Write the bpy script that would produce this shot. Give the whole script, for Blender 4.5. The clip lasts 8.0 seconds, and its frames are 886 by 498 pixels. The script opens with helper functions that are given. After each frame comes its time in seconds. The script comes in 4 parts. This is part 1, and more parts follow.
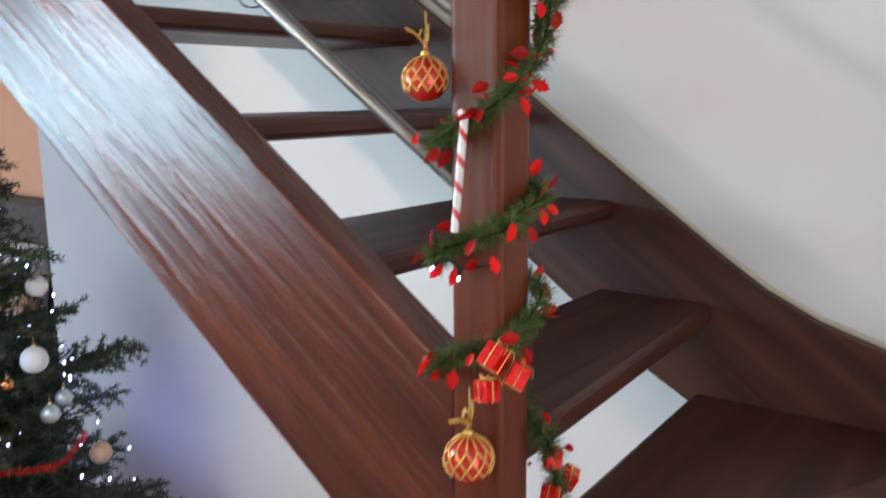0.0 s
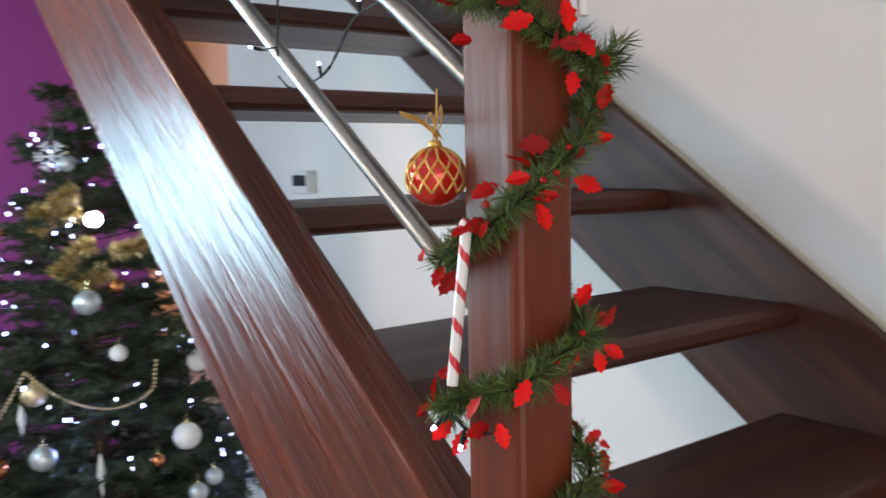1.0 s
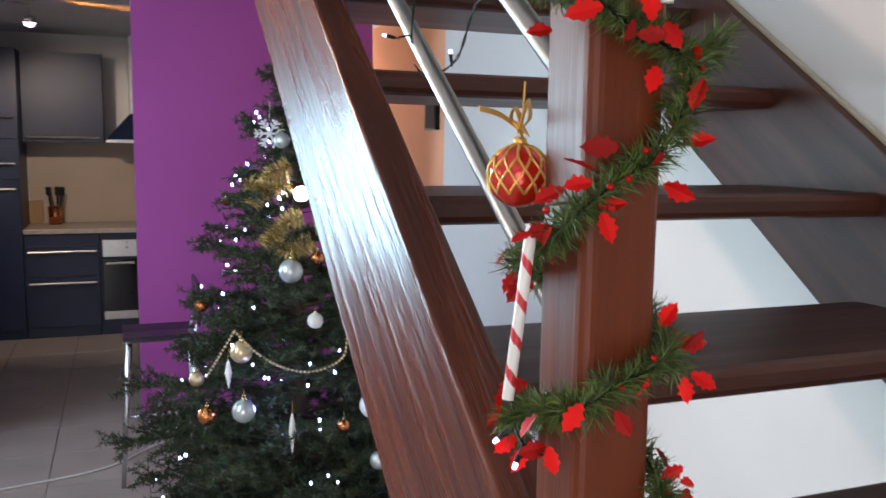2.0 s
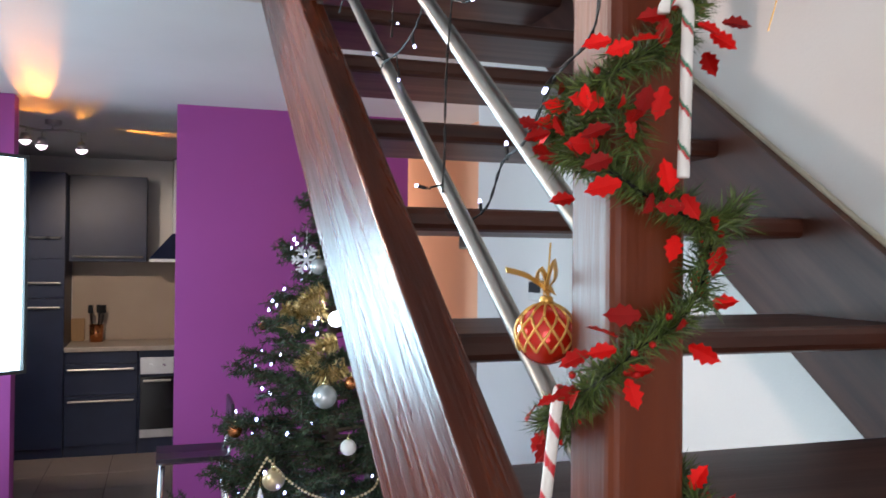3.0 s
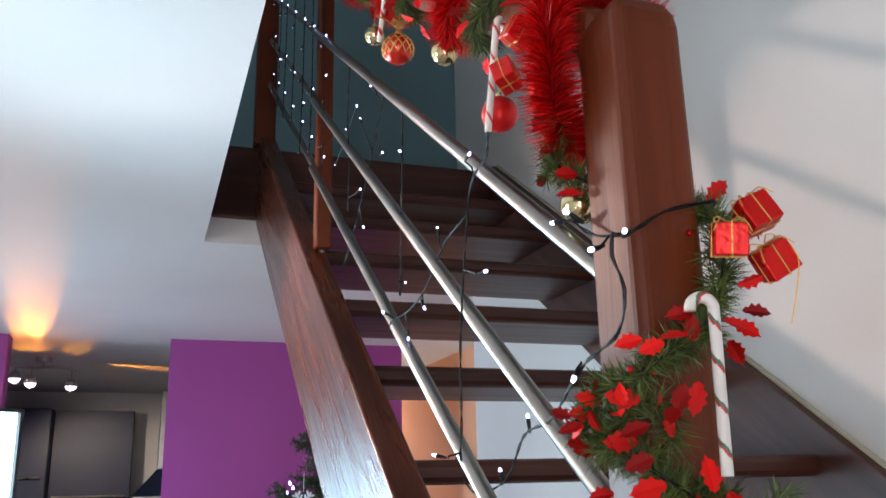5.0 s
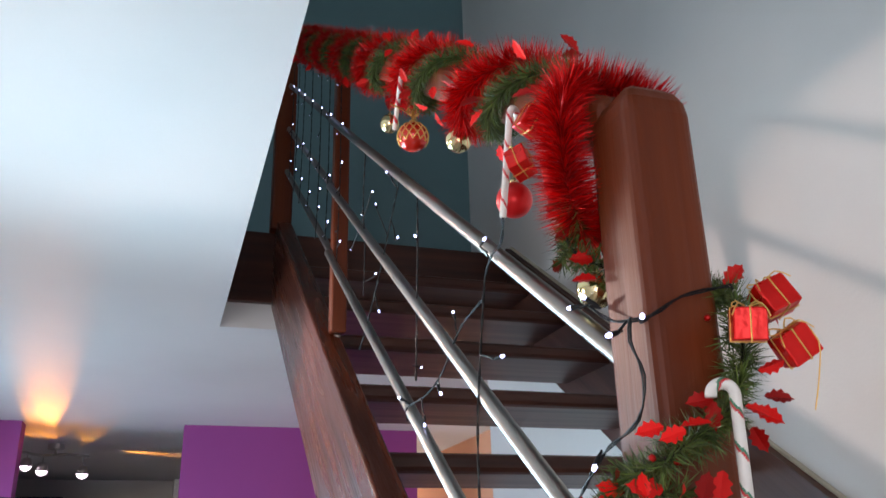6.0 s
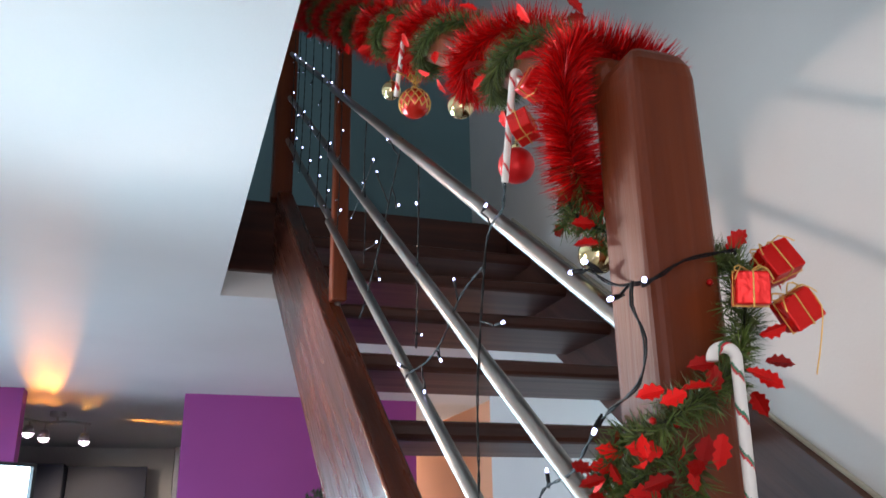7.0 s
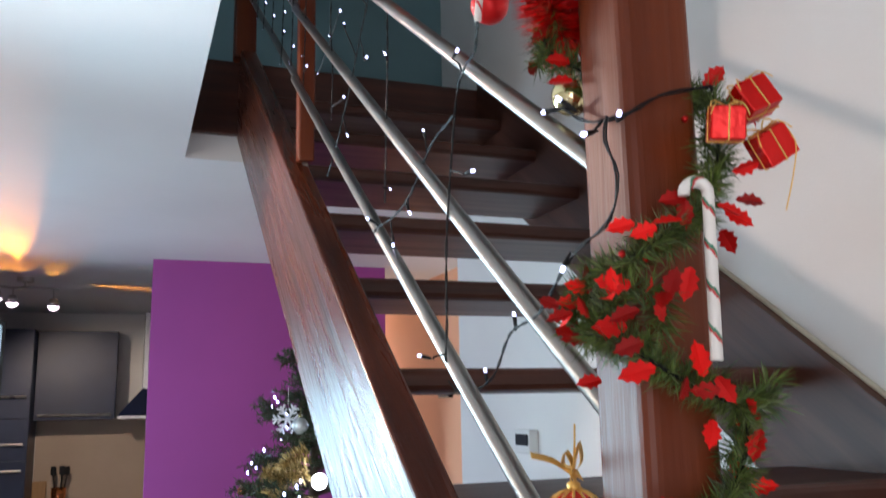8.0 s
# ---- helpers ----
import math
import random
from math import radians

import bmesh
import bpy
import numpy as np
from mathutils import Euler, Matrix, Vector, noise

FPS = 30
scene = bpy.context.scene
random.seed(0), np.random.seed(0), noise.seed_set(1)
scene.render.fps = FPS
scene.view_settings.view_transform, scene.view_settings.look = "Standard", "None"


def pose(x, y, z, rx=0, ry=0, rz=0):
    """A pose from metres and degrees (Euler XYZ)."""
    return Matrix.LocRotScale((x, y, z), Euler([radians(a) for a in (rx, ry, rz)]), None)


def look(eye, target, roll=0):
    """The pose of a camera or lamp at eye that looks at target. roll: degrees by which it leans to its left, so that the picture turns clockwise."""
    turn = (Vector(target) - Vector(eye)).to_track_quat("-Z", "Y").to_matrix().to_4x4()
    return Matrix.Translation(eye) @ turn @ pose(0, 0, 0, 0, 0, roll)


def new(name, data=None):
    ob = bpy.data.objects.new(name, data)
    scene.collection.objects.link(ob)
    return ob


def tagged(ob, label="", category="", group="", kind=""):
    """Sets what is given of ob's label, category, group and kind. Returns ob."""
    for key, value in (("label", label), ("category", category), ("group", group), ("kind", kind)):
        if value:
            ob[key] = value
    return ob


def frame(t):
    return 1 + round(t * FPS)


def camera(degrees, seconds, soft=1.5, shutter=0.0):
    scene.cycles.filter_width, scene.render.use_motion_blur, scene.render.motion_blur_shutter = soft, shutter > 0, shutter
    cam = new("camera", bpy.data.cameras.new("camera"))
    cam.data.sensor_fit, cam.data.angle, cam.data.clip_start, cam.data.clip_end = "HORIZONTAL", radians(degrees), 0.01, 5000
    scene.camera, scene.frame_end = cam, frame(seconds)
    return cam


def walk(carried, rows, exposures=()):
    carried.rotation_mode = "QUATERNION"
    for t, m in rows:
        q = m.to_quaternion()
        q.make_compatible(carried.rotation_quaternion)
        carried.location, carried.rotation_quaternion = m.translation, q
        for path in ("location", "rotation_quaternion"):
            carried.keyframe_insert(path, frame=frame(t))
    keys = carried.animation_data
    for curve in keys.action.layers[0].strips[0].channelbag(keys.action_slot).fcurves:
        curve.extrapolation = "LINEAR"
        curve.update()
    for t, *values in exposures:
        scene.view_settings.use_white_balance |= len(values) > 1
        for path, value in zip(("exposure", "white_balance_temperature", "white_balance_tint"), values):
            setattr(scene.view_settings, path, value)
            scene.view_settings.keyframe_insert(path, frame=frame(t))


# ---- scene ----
cam = camera(55.44, 8.0, soft=1.5, shutter=0.4)
# seconds, x, y, z, yaw, pitch, roll
PATH = [
    (0.0, -0.705, -0.465, 1.571, -52.73, -10.22, 0.57),
    (0.5, -0.551, -0.441, 1.582, -51.91, -6.31, 0.77),
    (0.8, -0.463, -0.447, 1.592, -43.30, -6.02, 0.99),
    (1.0, -0.405, -0.451, 1.599, -36.88, -5.74, 1.13),
    (1.2, -0.362, -0.472, 1.602, -31.91, -6.35, 0.56),
    (2.3, -0.281, -0.483, 1.619, -18.32, -5.99, -1.33),
    (2.5, -0.289, -0.487, 1.628, -17.31, -3.14, -1.27),
    (3.0, -0.286, -0.496, 1.645, -18.45, 0.71, -0.52),
    (3.5, -0.291, -0.489, 1.660, -21.29, 2.59, 0.28),
    (4.0, -0.305, -0.489, 1.678, -20.50, 7.64, 0.77),
    (4.5, -0.312, -0.488, 1.691, -19.84, 11.71, 1.10),
    (5.0, -0.317, -0.493, 1.699, -19.01, 15.40, 1.23),
    (5.2, -0.317, -0.493, 1.700, -18.53, 16.18, 1.25),
    (6.3, -0.320, -0.496, 1.703, -17.86, 21.75, 1.45),
    (6.5, -0.320, -0.496, 1.704, -17.64, 21.62, 1.65),
    (7.0, -0.318, -0.489, 1.696, -18.05, 19.13, 0.93),
    (7.5, -0.318, -0.485, 1.690, -18.93, 16.27, 0.92),
    (7.8, -0.315, -0.477, 1.681, -19.63, 12.41, 0.95),
    (8.0, -0.313, -0.471, 1.675, -20.20, 10.40, 1.09),
]
walk(cam, [(t, pose(x, y, z, 90 + pitch, roll, yaw)) for t, x, y, z, yaw, pitch, roll in PATH],
     exposures=[(0.0, 0.18, 6400, 12), (1.0, 0.16, 6450, 12), (2.5, 0.29, 6450, 12), (4.0, 0.25, 6450, 12), (6.5, 0.12, 6300, 12), (8.0, 0.18, 6350, 12)])

# ---- world, sun, large lights ----
world = bpy.data.worlds.new("sky")
scene.world = world
world.use_nodes = True
wn = world.node_tree.nodes
sky = wn.new("ShaderNodeTexSky")
sky.sky_type = 'NISHITA'
sky.sun_disc = False
SUN_DIR = Vector((-1.0, -0.30, -0.55)).normalized()      # the way the sunlight travels
sky.sun_elevation = math.asin(-SUN_DIR.z)
sky.sun_rotation = math.atan2(-SUN_DIR.x, -SUN_DIR.y)
wn["Background"].inputs[1].default_value = 0.12
world.node_tree.links.new(sky.outputs[0], wn["Background"].inputs[0])
sun = new("sun", bpy.data.lights.new("sun", 'SUN'))
sun.data.energy, sun.data.angle, sun.data.color = 3.0, radians(0.6), (1.0, 0.9, 0.78)
sun.matrix_world = look((6, 4, 8), Vector((6, 4, 8)) + SUN_DIR)


def area(name, eye, target, w, h, energy, color, spread=180):
    ob = new(name, bpy.data.lights.new(name, 'AREA'))
    ob.data.shape, ob.data.size, ob.data.size_y = 'RECTANGLE', w, h
    ob.data.energy, ob.data.color = energy, color
    ob.data.spread = radians(spread)
    ob.matrix_world = look(eye, target)
    return ob


# fill lamps in made-up openings of the walls, all out of view
area("west_opening_fill", (-1.96, 0.82, 1.70), (0, 0.82, 1.75), 0.60, 0.60, 10, (1.0, 0.90, 0.80))
area("south_opening_fill", (-1.2, -2.55, 1.2), (-1.2, 0, 1.2), 1.4, 2.1, 29, (1.0, 0.93, 0.95))
area("corner_opening_fill", (-1.97, 3.65, 1.55), (0, 3.65, 1.25), 1.5, 1.3, 23, (0.66, 0.84, 1.0), 125)
area("north_opening_fill", (-1.58, 4.53, 1.50), (-1.58, 0, 1.2), 0.74, 0.88, 22, (0.50, 0.82, 1.0), 100)
area("upper_opening_fill", (-1.97, 0.5, 4.2), (0.6, 1.4, 3.3), 0.9, 0.8, 7.0, (0.72, 0.88, 1.0))
area("passage_opening_fill", (1.39, 7.58, 1.3), (1.39, 4, 1.4), 0.32, 1.9, 24, (1.0, 0.95, 0.88))

# ---- materials ----
def material(name):
    m = bpy.data.materials.new(name)
    m.use_nodes = True
    return m, m.node_tree.nodes, m.node_tree.links, m.node_tree.nodes["Principled BSDF"]


def ramp(nodes, stops):
    r = nodes.new("ShaderNodeValToRGB")
    while len(r.color_ramp.elements) < len(stops):
        r.color_ramp.elements.new(0.5)
    for e, (at, c) in zip(r.color_ramp.elements, stops):
        e.position, e.color = at, (*c, 1)
    return r


def mottled(name, dark, light, scale=6.0, rough=0.5, metal=0.0, bump=0.1, fine=90.0, coat=0.0, stretch=(1, 1, 1), distance=0.004, spec=0.5):
    """A surface that varies at two scales, coarse in colour and fine in relief."""
    m, n, l, b = material(name)
    tc, mp = n.new("ShaderNodeTexCoord"), n.new("ShaderNodeMapping")
    mp.inputs["Scale"].default_value = stretch
    l.new(tc.outputs["Object"], mp.inputs[0])
    a, f = n.new("ShaderNodeTexNoise"), n.new("ShaderNodeTexNoise")
    a.inputs["Scale"].default_value, a.inputs["Detail"].default_value = scale, 5
    f.inputs["Scale"].default_value, f.inputs["Detail"].default_value = fine, 3
    l.new(mp.outputs[0], a.inputs[0]), l.new(mp.outputs[0], f.inputs[0])
    r = ramp(n, [(0.3, dark), (0.7, light)])
    l.new(a.outputs[0], r.inputs[0]), l.new(r.outputs[0], b.inputs["Base Color"])
    bp = n.new("ShaderNodeBump")
    bp.inputs["Strength"].default_value, bp.inputs["Distance"].default_value = bump, distance
    l.new(f.outputs[0], bp.inputs["Height"]), l.new(bp.outputs[0], b.inputs["Normal"])
    rr = n.new("ShaderNodeMapRange")
    rr.inputs["To Min"].default_value, rr.inputs["To Max"].default_value = max(rough - 0.08, 0.02), min(rough + 0.08, 1)
    l.new(a.outputs[0], rr.inputs[0]), l.new(rr.outputs[0], b.inputs["Roughness"])
    b.inputs["Metallic"].default_value, b.inputs["Coat Weight"].default_value = metal, coat
    b.inputs["Specular IOR Level"].default_value = spec
    return m


def wood(name, dark, mid, light, axis, rough=0.3, pitch=0.0, grain=1.0, bump=0.25, spec=0.5):
    """Stained timber whose grain runs along an axis, turned by pitch degrees about x."""
    m, n, l, b = material(name)
    tc, mp = n.new("ShaderNodeTexCoord"), n.new("ShaderNodeMapping")
    mp.vector_type = 'TEXTURE'
    mp.inputs["Rotation"].default_value = (radians(pitch), 0, 0)
    l.new(tc.outputs["Object"], mp.inputs[0])
    sq = n.new("ShaderNodeMapping")
    sc = [14.0 * grain] * 3
    sc["xyz".index(axis)] = 0.9 * grain
    sq.inputs["Scale"].default_value = sc
    l.new(mp.outputs[0], sq.inputs[0])
    a, f, big = n.new("ShaderNodeTexNoise"), n.new("ShaderNodeTexNoise"), n.new("ShaderNodeTexNoise")
    a.inputs["Scale"].default_value, a.inputs["Detail"].default_value, a.inputs["Distortion"].default_value = 1.6, 6, 0.35
    f.inputs["Scale"].default_value, f.inputs["Detail"].default_value = 9.0, 3
    big.inputs["Scale"].default_value = 2.5
    l.new(sq.outputs[0], a.inputs[0]), l.new(sq.outputs[0], f.inputs[0]), l.new(tc.outputs["Object"], big.inputs[0])
    r = ramp(n, [(0.3, dark), (0.5, mid), (0.72, light)])
    mix = n.new("ShaderNodeMath")
    mix.operation = 'MULTIPLY_ADD'
    mix.inputs[1].default_value = 0.3
    l.new(big.outputs[0], mix.inputs[0])
    half = n.new("ShaderNodeMath")
    half.operation = 'MULTIPLY_ADD'
    half.inputs[1].default_value, half.inputs[2].default_value = 0.7, 0.0
    l.new(a.outputs[0], half.inputs[0]), l.new(half.outputs[0], mix.inputs[2])
    l.new(mix.outputs[0], r.inputs[0]), l.new(r.outputs[0], b.inputs["Base Color"])
    add = n.new("ShaderNodeMath")
    add.operation = 'MULTIPLY_ADD'
    add.inputs[1].default_value = 0.25
    l.new(f.outputs[0], add.inputs[0]), l.new(a.outputs[0], add.inputs[2])
    bp = n.new("ShaderNodeBump")
    bp.inputs["Strength"].default_value, bp.inputs["Distance"].default_value = bump, 0.004
    l.new(add.outputs[0], bp.inputs["Height"]), l.new(bp.outputs[0], b.inputs["Normal"])
    rr = n.new("ShaderNodeMapRange")
    rr.inputs["To Min"].default_value, rr.inputs["To Max"].default_value = rough + 0.1, rough - 0.08
    l.new(a.outputs[0], rr.inputs[0]), l.new(rr.outputs[0], b.inputs["Roughness"])
    b.inputs["Specular IOR Level"].default_value = spec
    return m


def varied(m, low, high):
    """Gives each strand, needle or leaf of a joined mesh a brightness of its own."""
    n, l = m.node_tree.nodes, m.node_tree.links
    geo, hue, rng_map = n.new("ShaderNodeNewGeometry"), n.new("ShaderNodeHueSaturation"), n.new("ShaderNodeMapRange")
    rng_map.inputs["To Min"].default_value, rng_map.inputs["To Max"].default_value = low, high
    socket = n["Principled BSDF"].inputs["Base Color"]
    src = socket.links[0].from_socket
    l.new(geo.outputs["Random Per Island"], rng_map.inputs[0]), l.new(rng_map.outputs[0], hue.inputs["Value"])
    l.new(src, hue.inputs["Color"]), l.new(hue.outputs[0], socket)
    return m


def glow(name, color, strength):
    m, n, l, b = material(name)
    b.inputs["Base Color"].default_value = (*color, 1)
    b.inputs["Emission Color"].default_value = (*color, 1)
    b.inputs["Emission Strength"].default_value = strength
    return m


SLOPE = 35.37
W_STRING = wood("stained_stringer_timber", (0.030, 0.006, 0.003), (0.088, 0.019, 0.008), (0.16, 0.038, 0.015), "y", 0.27, SLOPE, 1.5, 1.4, 0.40)
W_WALLSTRING = wood("stained_wall_string_timber", (0.030, 0.010, 0.006), (0.070, 0.024, 0.014), (0.12, 0.044, 0.026), "y", 0.42, SLOPE, 1.0, 0.5, 0.35)
W_TREAD = wood("stained_tread_timber", (0.028, 0.008, 0.005), (0.064, 0.019, 0.011), (0.105, 0.033, 0.019), "x", 0.42, spec=0.4)
W_POST = wood("stained_post_timber", (0.062, 0.011, 0.003), (0.118, 0.022, 0.005), (0.175, 0.038, 0.009), "z", 0.42, bump=0.7, spec=0.30)
PLASTER = mottled("white_plaster", (0.74, 0.72, 0.70), (0.82, 0.80, 0.77), 1.4, 0.85, bump=0.25, fine=140, distance=0.0015)
CEILING_PAINT = mottled("white_ceiling_paint", (0.78, 0.78, 0.78), (0.84, 0.84, 0.84), 1.2, 0.9, bump=0.2, fine=160, distance=0.0012)
PURPLE = mottled("purple_paint", (0.35, 0.062, 0.30), (0.39, 0.072, 0.335), 1.5, 0.7, bump=0.2, fine=150, distance=0.0012)
ORANGE = mottled("orange_paint", (0.95, 0.50, 0.29), (0.97, 0.54, 0.33), 1.5, 0.75, bump=0.2, fine=150, distance=0.0012)
TEAL = mottled("teal_paint", (0.15, 0.26, 0.28), (0.18, 0.30, 0.32), 1.5, 0.75, bump=0.2, fine=150, distance=0.0012)
STEEL = mottled("brushed_steel", (0.25, 0.235, 0.22), (0.35, 0.33, 0.31), 12, 0.34, 1.0, 0.06, 260)

# ---- building helpers ----
def mesh_object(name, bm, mat, parent=None, label="", smooth=False):
    me = bpy.data.meshes.new(name)
    bmesh.ops.recalc_face_normals(bm, faces=bm.faces)
    bm.to_mesh(me)
    bm.free()
    for m in (mat if isinstance(mat, (list, tuple)) else [mat]):
        me.materials.append(m)
    if smooth:
        me.shade_smooth()
    ob = new(name, me)
    if parent:
        ob.parent = parent
    if label:
        ob["label"] = label
    return ob


def part(name, bm, mat, parent, label="", smooth=False):
    return mesh_object(name, bm, mat, parent, label, smooth)


def thing(name, label, category, group="", at=(0, 0, 0)):
    ob = new(name)
    ob.location = at
    ob.empty_display_size = 0.05
    return tagged(ob, label, category, group)


def put_box(bm, lo, hi, bevel=0.0, seg=2):
    lo, hi = Vector(lo), Vector(hi)
    r = bmesh.ops.create_cube(bm, size=1, matrix=Matrix.Translation((lo + hi) / 2) @ Matrix.Diagonal((*(hi - lo), 1)))
    if bevel:
        es = {e for v in r["verts"] for e in v.link_edges}
        bmesh.ops.bevel(bm, geom=list(es), offset=bevel, segments=seg, profile=0.5, affect='EDGES')
    return bm


def box(lo, hi, bevel=0.0, seg=2):
    return put_box(bmesh.new(), lo, hi, bevel, seg)


def put_tube(bm, pts, radius, sides=10, caps=True):
    """A round bar along a polyline; radius may be one number or one a point."""
    pts = [Vector(p) for p in pts]
    rings, up = [], None
    for i, p in enumerate(pts):
        d = (pts[min(i + 1, len(pts) - 1)] - pts[max(i - 1, 0)]).normalized()
        if up is None:
            up = d.orthogonal().normalized()
        up = (up - d * up.dot(d)).normalized()
        side = d.cross(up)
        r = radius[i] if isinstance(radius, (list, tuple)) else radius
        rings.append([bm.verts.new(p + r * (math.cos(a) * up + math.sin(a) * side)) for a in (2 * math.pi * k / sides for k in range(sides))])
    for a, b in zip(rings, rings[1:]):
        for k in range(sides):
            bm.faces.new((a[k], a[(k + 1) % sides], b[(k + 1) % sides], b[k]))
    if caps:
        bm.faces.new(rings[0][::-1]), bm.faces.new(rings[-1])
    return bm


def tube(pts, radius, sides=10, caps=True):
    return put_tube(bmesh.new(), pts, radius, sides, caps)


def put_prism(bm, outline, axis, lo, hi, bevel=0.0, seg=2):
    """Pushes a flat outline (the two other axes in order) from lo to hi along an axis."""
    k = "xyz".index(axis)

    def at(p, v):
        q = list(p)
        q.insert(k, v)
        return bm.verts.new(q)
    a, b = [at(p, lo) for p in outline], [at(p, hi) for p in outline]
    n = len(outline)
    faces = [bm.faces.new(a), bm.faces.new(b[::-1])] + [bm.faces.new((a[i], b[i], b[(i + 1) % n], a[(i + 1) % n])) for i in range(n)]
    bmesh.ops.recalc_face_normals(bm, faces=faces)
    if bevel:
        es = {e for f in faces for e in f.edges}
        bmesh.ops.bevel(bm, geom=list(es), offset=bevel, segments=seg, profile=0.5, affect='EDGES')
    return bm


def prism(outline, axis, lo, hi, bevel=0.0, seg=2):
    return put_prism(bmesh.new(), outline, axis, lo, hi, bevel, seg)


def put_lathe(bm, profile, sides=20, m=Matrix()):
    rings = []
    for r, z in profile:
        if r < 1e-5:
            rings.append([bm.verts.new(m @ Vector((0, 0, z)))])
        else:
            rings.append([bm.verts.new(m @ Vector((r * math.cos(a), r * math.sin(a), z))) for a in (2 * math.pi * k / sides for k in range(sides))])
    for a, b in zip(rings, rings[1:]):
        for k in range(sides):
            q = [a[k % len(a)], a[(k + 1) % len(a)], b[(k + 1) % len(b)], b[k % len(b)]]
            q = list(dict.fromkeys(q))
            if len(q) > 2:
                bm.faces.new(q)
    return bm


def structure(name, bm, mat, label, smooth=False):
    return tagged(mesh_object(name, bm, mat, None, "", smooth), label, "", "", "structure")


# ---- the shell of the place ----
WALL_X, RISE, GOING = 0.94, 0.19, 0.2676
TAN = RISE / GOING
NOSE_Y, NOSE_Z = 0.583, 1.543          # front of the tread counted 0
CEIL, UPPER = 2.52, 2.873
OPEN_X, OPEN_Y = -0.167, 2.41          # edges of the stairwell opening

FLOOR_TILE = mottled("floor_grout", (0.10, 0.085, 0.075), (0.14, 0.12, 0.11), 5, 0.8)
b = box((-2.2, -2.8, -0.1), (1.14, 8.0, -0.006))
put_box(b, (1.14, 2.58, -0.1), (1.75, 8.0, -0.006))
structure("floor", b, FLOOR_TILE, "brown grey tiled floor with thin grout joints")

b = bmesh.new()
put_box(b, (WALL_X, -2.8, 0), (WALL_X + 0.2, 2.73, 5.2)), put_box(b, (WALL_X, 2.73, CEIL + 0.004), (WALL_X + 0.2, 3.0, 5.2))
structure("wall_east", b, PLASTER, "white rendered wall beside the stair")
structure("wall_orange", box((1.60, 2.73, 0), (1.75, 7.6, CEIL)), ORANGE, "orange painted wall of the room beyond the stair")
structure("wall_nook", box((WALL_X + 0.2, 2.58, 0), (1.75, 2.73, CEIL)), PLASTER, "plain white wall at the end of the stair wall")

b = bmesh.new()
put_box(b, (-0.21, 4.55, 0), (1.163, 4.70, CEIL))
structure("wall_purple_right", b, PURPLE, "purple painted partition beside the kitchen")
# opening added, hidden behind the softbox, for the stringer's highlight lamp
b = bmesh.new()
put_box(b, (-1.20, 4.55, 0), (-1.05, 4.70, CEIL)), put_box(b, (-2.2, 4.55, 0), (-1.95, 4.70, CEIL))
put_box(b, (-1.95, 4.55, 0), (-1.20, 4.70, 1.05)), put_box(b, (-1.95, 4.55, 1.95), (-1.20, 4.70, CEIL))
structure("wall_purple_left", b, PURPLE, "purple painted partition beside the kitchen")
structure("baseboard", box((-2.0, 4.536, 0.002), (-1.05, 4.549, 0.07), 0.003), PLASTER, "pale skirting board along the purple wall")
# gap at the passage end is added, unseen, to light the orange wall
b = bmesh.new()
put_box(b, (-2.2, 7.6, 0), (1.22, 7.75, CEIL)), put_box(b, (1.56, 7.6, 0), (1.75, 7.75, CEIL)), put_box(b, (1.22, 7.6, 2.3), (1.56, 7.75, CEIL))
structure("wall_kitchen_back", b, PLASTER, "pale kitchen wall behind the cupboards")
structure("wall_kitchen_side", box((1.05, 4.70, 0), (1.16, 7.6, CEIL)), PLASTER, "plain pale kitchen side wall")

# unseen outer walls; window and door openings are added to hold fill lamps
b = bmesh.new()
put_box(b, (-2.2, -2.8, 0), (-2.0, 0.5, CEIL)), put_box(b, (-2.2, 1.14, 0), (-2.0, 2.9, CEIL)), put_box(b, (-2.2, 4.4, 0), (-2.0, 8.0, CEIL))
# made-up corner opening; its lamp gives the outer stringer a highlight
put_box(b, (-2.2, 2.9, 0), (-2.0, 4.4, 0.9)), put_box(b, (-2.2, 2.9, 2.2), (-2.0, 4.4, CEIL))
put_box(b, (-2.2, 0.5, 0), (-2.0, 1.14, 1.38)), put_box(b, (-2.2, 0.5, 2.02), (-2.0, 1.14, CEIL))
structure("wall_west", b, PLASTER, "unseen white wall with two added lamp openings")
# wide opening added behind the camera for a soft fill lamp
b = bmesh.new()
put_box(b, (-2.0, -2.8, 0), (-1.9, -2.6, CEIL)), put_box(b, (-0.5, -2.8, 0), (WALL_X, -2.6, 5.2))
put_box(b, (-1.9, -2.8, 2.25), (-0.5, -2.6, CEIL))
structure("wall_south", b, PLASTER, "unseen white wall with a wide opening added for fill light")

# ceiling of the living room, round the stairwell
b = bmesh.new()
put_box(b, (-2.2, -2.8, CEIL), (OPEN_X, 8.0, UPPER - 0.02))
put_box(b, (OPEN_X, OPEN_Y + 0.03, CEIL), (WALL_X - 0.002, 2.73, UPPER - 0.02)), put_box(b, (OPEN_X, 2.73, CEIL), (WALL_X - 0.002, 3.0, UPPER - 0.02)), put_box(b, (OPEN_X, 3.0, CEIL), (1.75, 8.0, UPPER - 0.02)), put_box(b, (WALL_X - 0.002, 2.58, CEIL), (1.75, 3.0, CEIL + 0.003))
put_box(b, (OPEN_X, -2.8, CEIL), (WALL_X, -1.3, UPPER - 0.02))
structure("ceiling", b, CEILING_PAINT, "white painted ceiling open over the stair")

